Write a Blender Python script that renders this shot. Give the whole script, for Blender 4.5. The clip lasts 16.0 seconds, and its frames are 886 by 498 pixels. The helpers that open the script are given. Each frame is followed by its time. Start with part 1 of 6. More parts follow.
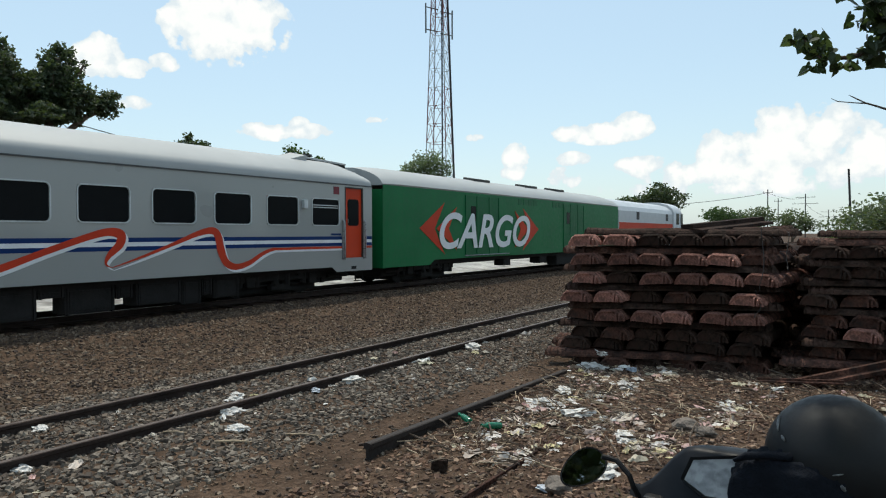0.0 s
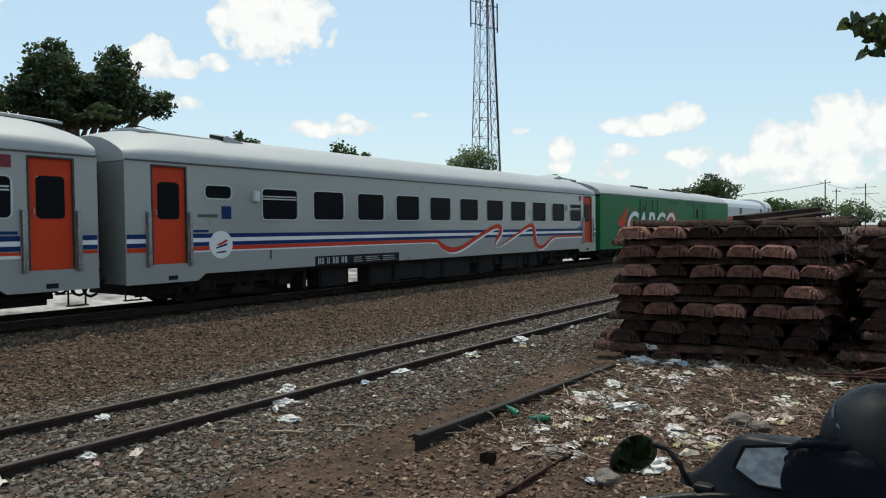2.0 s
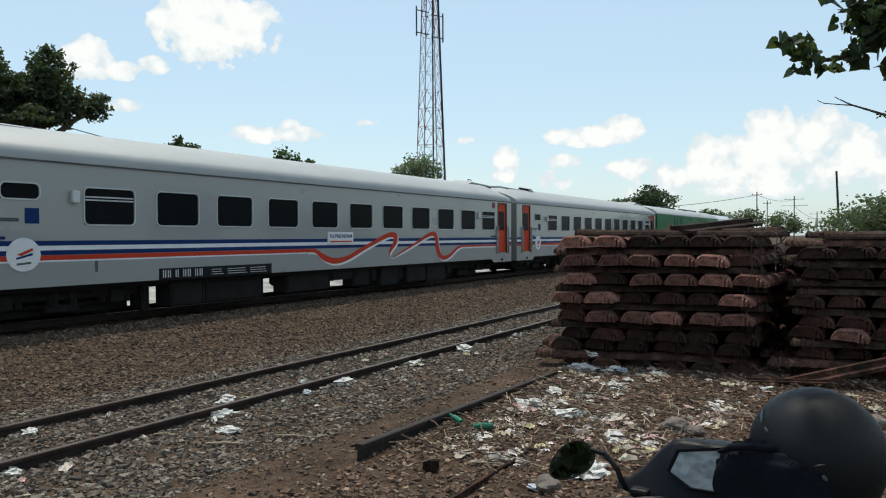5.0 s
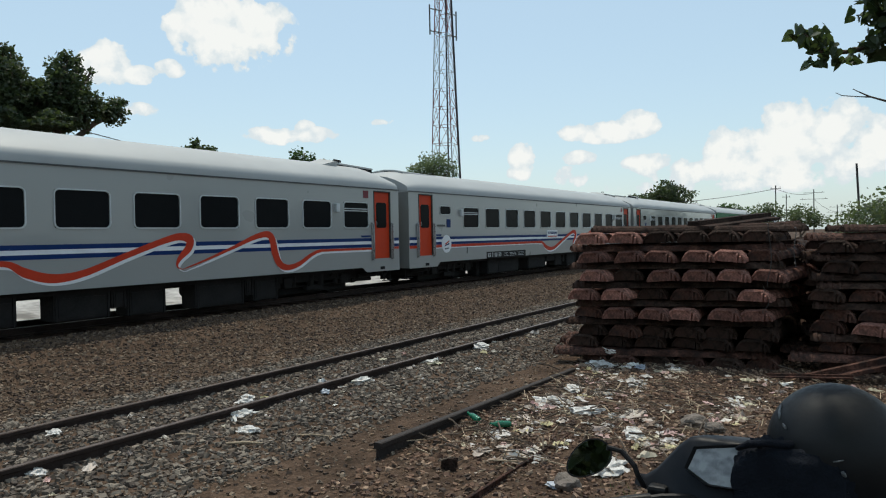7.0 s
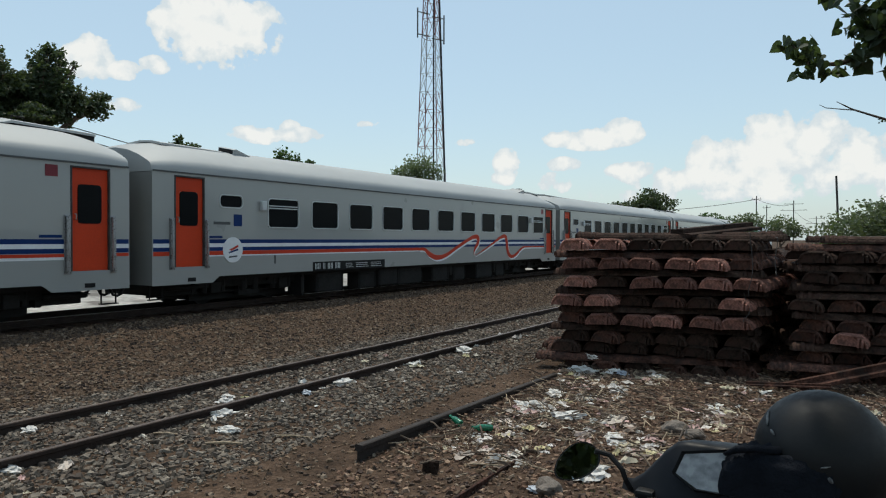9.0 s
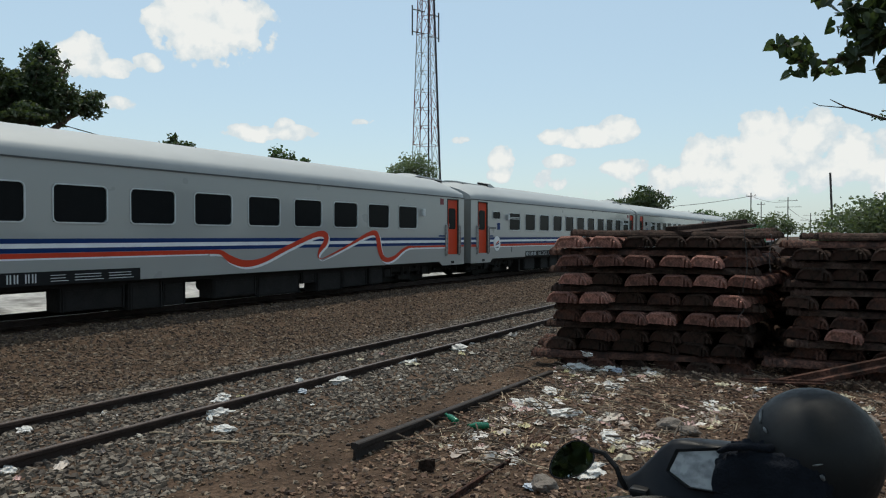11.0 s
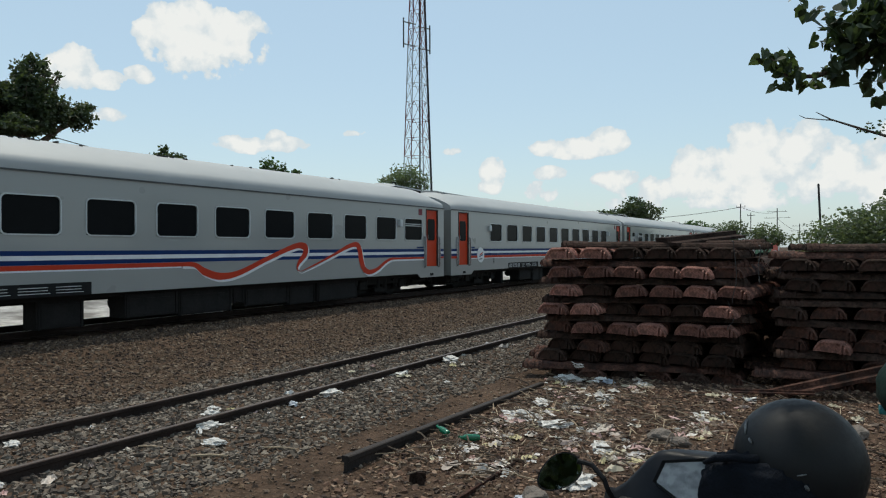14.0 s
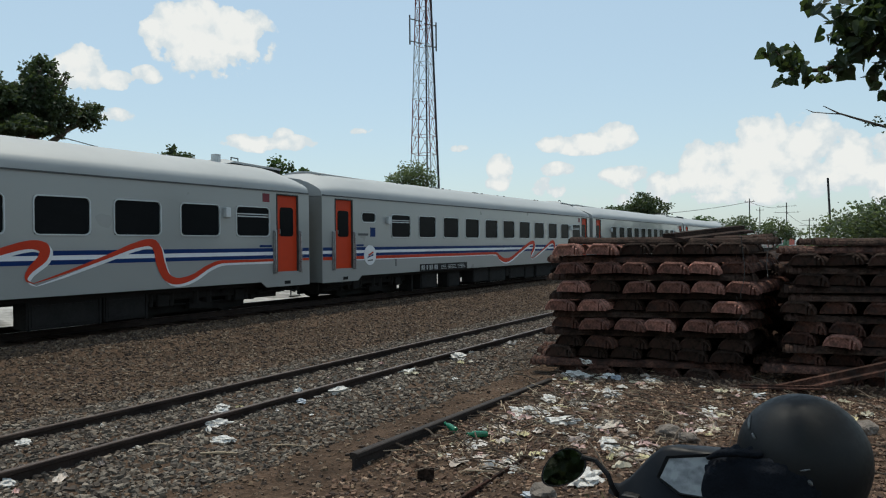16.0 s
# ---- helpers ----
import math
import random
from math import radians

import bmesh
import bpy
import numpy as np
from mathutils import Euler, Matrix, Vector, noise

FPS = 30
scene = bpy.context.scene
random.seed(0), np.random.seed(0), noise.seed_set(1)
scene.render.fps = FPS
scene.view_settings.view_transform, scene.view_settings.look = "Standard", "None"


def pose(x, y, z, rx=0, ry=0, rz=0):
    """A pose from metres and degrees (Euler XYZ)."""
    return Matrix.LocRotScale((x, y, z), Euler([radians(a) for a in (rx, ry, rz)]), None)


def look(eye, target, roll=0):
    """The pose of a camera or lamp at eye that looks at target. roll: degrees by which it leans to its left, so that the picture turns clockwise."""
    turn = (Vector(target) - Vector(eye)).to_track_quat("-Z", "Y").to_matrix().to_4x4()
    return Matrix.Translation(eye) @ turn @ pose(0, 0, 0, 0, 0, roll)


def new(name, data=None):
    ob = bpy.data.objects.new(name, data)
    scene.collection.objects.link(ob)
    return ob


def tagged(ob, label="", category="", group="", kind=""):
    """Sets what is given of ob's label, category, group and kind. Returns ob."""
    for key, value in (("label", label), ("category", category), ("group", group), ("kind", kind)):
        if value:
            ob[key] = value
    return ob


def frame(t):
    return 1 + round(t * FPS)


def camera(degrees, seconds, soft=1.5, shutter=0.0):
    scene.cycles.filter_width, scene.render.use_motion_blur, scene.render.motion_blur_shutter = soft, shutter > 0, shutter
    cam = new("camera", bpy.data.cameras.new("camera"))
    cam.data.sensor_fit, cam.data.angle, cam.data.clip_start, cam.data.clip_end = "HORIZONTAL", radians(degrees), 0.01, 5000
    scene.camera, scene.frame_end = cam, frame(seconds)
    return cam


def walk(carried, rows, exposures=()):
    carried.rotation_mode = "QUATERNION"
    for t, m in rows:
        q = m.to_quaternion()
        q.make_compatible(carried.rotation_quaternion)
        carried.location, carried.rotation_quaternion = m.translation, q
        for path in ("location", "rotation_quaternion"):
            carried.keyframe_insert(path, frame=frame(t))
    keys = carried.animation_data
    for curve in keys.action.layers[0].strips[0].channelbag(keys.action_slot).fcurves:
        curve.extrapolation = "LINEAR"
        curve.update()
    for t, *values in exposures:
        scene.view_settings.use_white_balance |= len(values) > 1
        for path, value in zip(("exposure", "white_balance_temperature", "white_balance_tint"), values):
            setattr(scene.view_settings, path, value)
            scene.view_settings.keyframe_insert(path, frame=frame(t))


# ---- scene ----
cam = camera(63.2, 16.0, soft=1.15)
PATH = [
    (0, (0.106, -5.954, 1.792), (1.8061, -4.9012, 1.7506), -0.14),
    (0.5, (0.094, -5.961, 1.786), (1.7959, -4.9109, 1.7607), -0.50),
    (1, (0.084, -5.967, 1.784), (1.7398, -4.8449, 1.7613), -0.72),
    (1.5, (0.088, -5.969, 1.780), (1.7231, -4.8181, 1.7520), -0.87),
    (2, (0.080, -5.965, 1.779), (1.7087, -4.8046, 1.7235), -0.62),
    (2.5, (0.085, -5.957, 1.775), (1.7177, -4.8054, 1.7000), -0.78),
    (3, (0.080, -5.963, 1.775), (1.7104, -4.8072, 1.7021), -1.23),
    (3.5, (0.086, -5.968, 1.775), (1.7076, -4.7990, 1.7124), -1.01),
    (4, (0.086, -5.972, 1.774), (1.7517, -4.8654, 1.7319), -0.19),
    (4.2, (0.086, -5.970, 1.774), (1.7923, -4.9270, 1.7382), 0.16),
    (6.3, (0.082, -5.976, 1.787), (1.79, -4.936, 1.757), -0.8),
    (6.5, (0.09, -5.98, 1.787), (1.794, -4.935, 1.758), -1.0),
    (7, (0.077, -5.979, 1.782), (1.766, -4.909, 1.744), -1.0),
    (7.5, (0.073, -5.983, 1.784), (1.727, -4.859, 1.736), -1.4),
    (8, (0.088, -5.993, 1.782), (1.763, -4.901, 1.73), -1.0),
    (8.5, (0.074, -5.976, 1.777), (1.796, -4.96, 1.722), 0.3),
    (9, (0.072, -5.955, 1.774), (1.786, -4.925, 1.745), 0.2),
    (9.2, (0.079, -5.957, 1.773), (1.802, -4.942, 1.729), 0.3),
    (11.3, (0.061, -5.961, 1.784), (1.781, -4.941, 1.755), -0.1),
    (11.5, (0.058, -5.962, 1.786), (1.777, -4.939, 1.776), 0.1),
    (12, (0.058, -5.966, 1.781), (1.781, -4.952, 1.773), -0.2),
    (12.5, (0.059, -5.969, 1.781), (1.795, -4.976, 1.767), 0.3),
    (13, (0.055, -5.974, 1.783), (1.793, -4.984, 1.761), 0.2),
    (13.5, (0.057, -5.972, 1.783), (1.791, -4.976, 1.766), 0.2),
    (14, (0.059, -5.975, 1.785), (1.791, -4.976, 1.781), -0.1),
    (14.5, (0.061, -5.976, 1.783), (1.805, -4.997, 1.785), -0.2),
    (15, (0.057, -5.985, 1.784), (1.797, -4.998, 1.788), -0.4),
    (15.5, (0.054, -5.997, 1.789), (1.788, -5.0, 1.786), -0.4),
    (16, (0.059, -5.99, 1.786), (1.78, -4.972, 1.774), -0.5),
]
walk(cam, [(t, look(eye, target, roll)) for t, eye, target, roll in PATH],
     exposures=[(0, 0.03, 6600, 6), (2, -0.02, 6600, 6), (4, 0.02, 6600, 6), (7, -0.11, 6600, 6), (12, -0.20, 6600, 6), (16, -0.21, 6600, 6)])


# ---------------------------------------------------------------- light
SUN_EL, SUN_AZ = 70.0, 40.0          # degrees; azimuth from +X towards +Y


def sky():
    w = bpy.data.worlds.new("sky")
    scene.world = w
    w.use_nodes = True
    nt = w.node_tree
    nt.nodes.clear()
    out = nt.nodes.new("ShaderNodeOutputWorld")
    tex = nt.nodes.new("ShaderNodeTexSky")
    tex.sky_type, tex.sun_disc = "NISHITA", False
    tex.sun_elevation, tex.sun_rotation = radians(SUN_EL), radians(90 - SUN_AZ)
    tex.dust_density, tex.air_density, tex.ozone_density = 1.0, 1.1, 1.0
    bg = nt.nodes.new("ShaderNodeBackground")
    bg.inputs["Strength"].default_value = 0.178
    pale = nt.nodes.new("ShaderNodeMixRGB")          # thin high haze
    pale.inputs[0].default_value, pale.inputs[2].default_value = 0.6, (3.0, 3.95, 4.65, 1)
    nt.links.new(tex.outputs[0], pale.inputs[1])
    nt.links.new(pale.outputs[0], bg.inputs["Color"])
    co = nt.nodes.new("ShaderNodeTexCoord")
    no = nt.nodes.new("ShaderNodeTexNoise")
    no.inputs["Scale"].default_value, no.inputs["Detail"].default_value, no.inputs["Roughness"].default_value = 30, 8, 0.52
    nt.links.new(co.outputs["Generated"], no.inputs["Vector"])
    big = nt.nodes.new("ShaderNodeTexNoise")
    big.inputs["Scale"].default_value, big.inputs["Detail"].default_value = 12, 4

    nt.links.new(co.outputs["Generated"], big.inputs["Vector"])

    def math_(op, a, b=None, clamp=False):
        n = nt.nodes.new("ShaderNodeMath")
        n.operation, n.use_clamp = op, clamp
        for i, v in enumerate((a, b)):
            if v is None:
                continue
            if isinstance(v, (int, float)):
                n.inputs[i].default_value = v
            else:
                nt.links.new(v, n.inputs[i])
        return n.outputs[0]

    def dot(vec):
        n = nt.nodes.new("ShaderNodeVectorMath")
        n.operation = "DOT_PRODUCT"
        nt.links.new(co.outputs["Generated"], n.inputs[0])
        n.inputs[1].default_value = vec
        return n.outputs["Value"]

    # cumulus heaps: direction, half width, half height, density
    heaps = [((0.641, 0.720, 0.266), 0.069, 0.040, 1.2), ((0.601, 0.752, 0.270), 0.030, 0.025, 1.0), ((0.672, 0.692, 0.265), 0.027, 0.030, 1.1),
             ((0.531, 0.819, 0.218), 0.027, 0.024, 1.1), ((0.561, 0.801, 0.207), 0.025, 0.010, 1.0), ((0.590, 0.778, 0.216), 0.017, 0.010, 0.9), ((0.519, 0.830, 0.205), 0.019, 0.015, 0.9),
             ((0.711, 0.689, 0.138), 0.052, 0.011, 1.25), ((0.718, 0.680, 0.148), 0.018, 0.010, 1.0), ((0.788, 0.595, 0.155), 0.017, 0.006, 0.8),
             ((0.919, 0.368, 0.136), 0.026, 0.010, 1.15), ((0.935, 0.329, 0.135), 0.042, 0.013, 1.3), ((0.946, 0.292, 0.143), 0.028, 0.015, 1.3),
             ((0.896, 0.432, 0.102), 0.020, 0.020, 0.7), ((0.894, 0.440, 0.083), 0.017, 0.009, 0.7), ((0.925, 0.365, 0.101), 0.021, 0.009, 0.75), ((0.922, 0.378, 0.076), 0.021, 0.013, 0.9),
             ((0.985, 0.115, 0.127), 0.033, 0.032, 1.3), ((0.991, 0.063, 0.120), 0.033, 0.031, 1.3), ((0.981, 0.157, 0.111), 0.034, 0.017, 1.1), ((0.976, 0.193, 0.102), 0.018, 0.026, 1.2),
             ((0.956, 0.279, 0.089), 0.032, 0.013, 1.0), ((0.973, 0.218, 0.078), 0.062, 0.016, 1.1), ((0.990, 0.113, 0.088), 0.107, 0.024, 1.1), ((0.995, 0.026, 0.095), 0.029, 0.032, 1.3),
             ((0.982, 0.178, 0.058), 0.173, 0.012, 0.42), ((0.568, 0.807, 0.165), 0.020, 0.008, 0.6), ((0.865, 0.484, 0.132), 0.015, 0.005, 0.5), ((0.996, -0.033, 0.085), 0.043, 0.038, 1.1),
             ((0.98, -0.12, 0.12), 0.09, 0.05, 0.9), ((0.3, 0.9, 0.3), 0.1, 0.05, 0.8), ((-0.6, -0.6, 0.4), 0.2, 0.12, 0.9), ((0.2, -0.9, 0.35), 0.22, 0.12, 0.9), ((-0.9, 0.2, 0.3), 0.2, 0.1, 0.9)]
    total = None
    for c, a, b, k in heaps:
        v = Vector(c).normalized()
        a, b = a * 1.1, b * 1.15
        r = Vector((v.y, -v.x, 0)).normalized()
        x = math_("DIVIDE", math_("SUBTRACT", dot(r), float(v.dot(r))), a)
        z = math_("DIVIDE", math_("SUBTRACT", dot((0, 0, 1)), v.z), b)
        ahead = math_("GREATER_THAN", dot(v), 0.5)
        d = math_("SQRT", math_("ADD", math_("MULTIPLY", x, x), math_("MULTIPLY", z, z)))
        m = math_("MULTIPLY", math_("MULTIPLY", math_("SUBTRACT", 1.25, d, True), k), ahead)
        total = m if total is None else math_("MAXIMUM", total, m)
    grain = math_("ADD", math_("MULTIPLY", math_("SUBTRACT", no.outputs[0], 0.5), 3.1), math_("MULTIPLY", math_("SUBTRACT", big.outputs[0], 0.5), 1.0))
    edge = math_("ADD", total, math_("MULTIPLY", grain, math_("MULTIPLY", total, 3.0, True)))
    ramp = nt.nodes.new("ShaderNodeMapRange")
    ramp.interpolation_type = "SMOOTHSTEP"
    ramp.inputs["From Min"].default_value, ramp.inputs["From Max"].default_value = 0.22, 0.42
    nt.links.new(edge, ramp.inputs["Value"])
    low = nt.nodes.new("ShaderNodeVectorMath")
    low.operation = "ADD"
    nt.links.new(co.outputs["Generated"], low.inputs[0])
    low.inputs[1].default_value = (0.004, -0.003, 0.011)
    under = nt.nodes.new("ShaderNodeTexNoise")
    under.inputs["Scale"].default_value, under.inputs["Detail"].default_value, under.inputs["Roughness"].default_value = 30, 6, 0.55
    nt.links.new(low.outputs[0], under.inputs["Vector"])
    relief = math_("MULTIPLY", math_("SUBTRACT", no.outputs[0], under.outputs[0]), 2.6)
    cl = nt.nodes.new("ShaderNodeBackground")
    tone = nt.nodes.new("ShaderNodeMixRGB")
    tone.inputs[1].default_value, tone.inputs[2].default_value = (0.77, 0.84, 0.90, 1), (1.0, 1.0, 1, 1)
    lit = nt.nodes.new("ShaderNodeMapRange")
    lit.inputs["From Min"].default_value, lit.inputs["From Max"].default_value = 0.35, 1.0
    nt.links.new(edge, lit.inputs["Value"])
    nt.links.new(math_("ADD", lit.outputs[0], relief, True), tone.inputs[0])
    nt.links.new(tone.outputs[0], cl.inputs["Color"])
    cl.inputs["Strength"].default_value = 1.0
    mix = nt.nodes.new("ShaderNodeMixShader")
    nt.links.new(math_("MULTIPLY", ramp.outputs[0], 0.97), mix.inputs[0])
    nt.links.new(bg.outputs[0], mix.inputs[1])
    nt.links.new(cl.outputs[0], mix.inputs[2])
    nt.links.new(mix.outputs[0], out.inputs["Surface"])


def sun():
    d = bpy.data.lights.new("sun", "SUN")
    d.energy, d.angle, d.color = 3.15, radians(0.6), (1.0, 0.93, 0.82)
    ob = new("sun", d)
    e, a = radians(SUN_EL), radians(SUN_AZ)
    way = Vector((math.cos(e) * math.cos(a), math.cos(e) * math.sin(a), math.sin(e)))
    ob.matrix_world = look(way * 50, (0, 0, 0))


sky()
sun()


# ---------------------------------------------------------------- materials
def material(name, base, rough=0.7, metal=0.0, var=0.25, scale=3.0, fine=40.0, bump=0.15, tint=None, tint_at=0.55,
             piece=0.0, island=0.0, spec=0.4, coat=0.0, rvar=0.1):
    """Base colour broken up at two scales by noise; tint is a second colour that comes through in patches."""
    m = bpy.data.materials.new(name)
    m.use_nodes = True
    nt = m.node_tree
    b = nt.nodes["Principled BSDF"]
    link = nt.links.new
    co = nt.nodes.new("ShaderNodeTexCoord")

    def noise_(s, detail=4):
        n = nt.nodes.new("ShaderNodeTexNoise")
        n.inputs["Scale"].default_value, n.inputs["Detail"].default_value = s, detail
        link(co.outputs["Object"], n.inputs["Vector"])
        return n.outputs[0]

    def mixed(kind, fac, a, c):
        n = nt.nodes.new("ShaderNodeMixRGB")
        n.blend_type = kind
        for i, v in enumerate((fac, a, c)):
            if hasattr(v, "is_linked"):
                link(v, n.inputs[i])
            elif isinstance(v, (int, float)):
                n.inputs[i].default_value = v
            else:
                n.inputs[i].default_value = (*v, 1)
        return n.outputs[0]

    def ranged(v, lo, hi, to_lo, to_hi):
        n = nt.nodes.new("ShaderNodeMapRange")
        n.inputs["From Min"].default_value, n.inputs["From Max"].default_value = lo, hi
        n.inputs["To Min"].default_value, n.inputs["To Max"].default_value = to_lo, to_hi
        link(v, n.inputs["Value"])
        return n.outputs[0]

    coarse, grain = noise_(scale), noise_(fine, 3)
    col = mixed("MULTIPLY", 1.0, base, ranged(coarse, 0.3, 0.7, 1 - var, 1 + var))
    col = mixed("MULTIPLY", 1.0, col, ranged(grain, 0.3, 0.7, 1 - var * 0.7, 1 + var * 0.7))
    if tint:
        col = mixed("MIX", ranged(noise_(scale * 1.7, 6), tint_at - 0.08, tint_at + 0.1, 0, 0.85), col, tint)
    if piece:
        oi = nt.nodes.new("ShaderNodeObjectInfo")
        col = mixed("MULTIPLY", 1.0, col, ranged(oi.outputs["Random"], 0, 1, 1 - piece, 1 + piece))
    if island:
        ge = nt.nodes.new("ShaderNodeNewGeometry")
        col = mixed("MULTIPLY", 1.0, col, ranged(ge.outputs["Random Per Island"], 0, 1, 1 - island, 1 + island))
    link(col, b.inputs["Base Color"])
    link(ranged(grain, 0.3, 0.7, max(rough - rvar, 0.02), min(rough + rvar, 1)), b.inputs["Roughness"])
    b.inputs["Metallic"].default_value = metal
    b.inputs["Specular IOR Level"].default_value = spec
    b.inputs["Coat Weight"].default_value = coat
    if bump:
        bp = nt.nodes.new("ShaderNodeBump")
        bp.inputs["Strength"].default_value, bp.inputs["Distance"].default_value = bump, 0.02
        link(grain, bp.inputs["Height"])
        link(bp.outputs[0], b.inputs["Normal"])
    return m


def palette(name, colours, rough=0.6, trans=0.0):
    """Each loose piece of the mesh takes one of the colours by chance."""
    m = material(name, (0.5, 0.5, 0.5), rough, var=0.15, scale=8, fine=60)
    nt = m.node_tree
    b = nt.nodes["Principled BSDF"]
    ge = nt.nodes.new("ShaderNodeNewGeometry")
    ra = nt.nodes.new("ShaderNodeValToRGB")
    ra.color_ramp.interpolation = "CONSTANT"
    while len(ra.color_ramp.elements) < len(colours):
        ra.color_ramp.elements.new(0.5)
    for i, (e, c) in enumerate(zip(ra.color_ramp.elements, colours)):
        e.position, e.color = i / len(colours), (*c, 1)
    nt.links.new(ge.outputs["Random Per Island"], ra.inputs[0])
    old = b.inputs["Base Color"].links[0].from_socket
    mu = nt.nodes.new("ShaderNodeMixRGB")
    mu.blend_type, mu.inputs[0].default_value = "MULTIPLY", 1.0
    sc = nt.nodes.new("ShaderNodeMixRGB")
    sc.blend_type, sc.inputs[0].default_value, sc.inputs[2].default_value = "MULTIPLY", 1.0, (2, 2, 2, 1)
    nt.links.new(old, sc.inputs[1])
    nt.links.new(sc.outputs[0], mu.inputs[1])
    nt.links.new(ra.outputs[0], mu.inputs[2])
    nt.links.new(mu.outputs[0], b.inputs["Base Color"])
    return m


def leafy(name, a, c, rough=0.55):
    m = palette(name, [a, c, tuple((p + q) / 2 for p, q in zip(a, c)), tuple(p * 0.7 for p in a)], rough)
    nt = m.node_tree
    b = nt.nodes["Principled BSDF"]
    out = nt.nodes["Material Output"]
    tr = nt.nodes.new("ShaderNodeBsdfTranslucent")
    tr.inputs["Color"].default_value = (c[0] * 1.6, c[1] * 1.7, c[2] * 0.9, 1)
    mx = nt.nodes.new("ShaderNodeMixShader")
    mx.inputs[0].default_value = 0.3
    nt.links.new(b.outputs[0], mx.inputs[1])
    nt.links.new(tr.outputs[0], mx.inputs[2])
    nt.links.new(mx.outputs[0], out.inputs["Surface"])
    return m


def ground_material():
    m = material("ground", (0.078, 0.053, 0.038), 0.95, var=0.35, scale=1.3, fine=34, bump=1.0, spec=0.1)
    nt = m.node_tree
    b = nt.nodes["Principled BSDF"]
    link = nt.links.new
    co = nt.nodes.new("ShaderNodeTexCoord")
    vo = nt.nodes.new("ShaderNodeTexVoronoi")
    vo.inputs["Scale"].default_value = 30
    link(co.outputs["Object"], vo.inputs["Vector"])
    hue = nt.nodes.new("ShaderNodeValToRGB")
    for e, c in zip(hue.color_ramp.elements, ((0.5, 0.46, 0.42, 1), (1.25, 1.2, 1.15, 1))):
        e.color = c
    sep = nt.nodes.new("ShaderNodeSeparateXYZ")
    link(vo.outputs["Color"], sep.inputs[0])
    link(sep.outputs[0], hue.inputs[0])
    mu = nt.nodes.new("ShaderNodeMixRGB")
    mu.blend_type, mu.inputs[0].default_value = "MULTIPLY", 0.8
    link(b.inputs["Base Color"].links[0].from_socket, mu.inputs[1])
    link(hue.outputs[0], mu.inputs[2])
    link(mu.outputs[0], b.inputs["Base Color"])
    return m


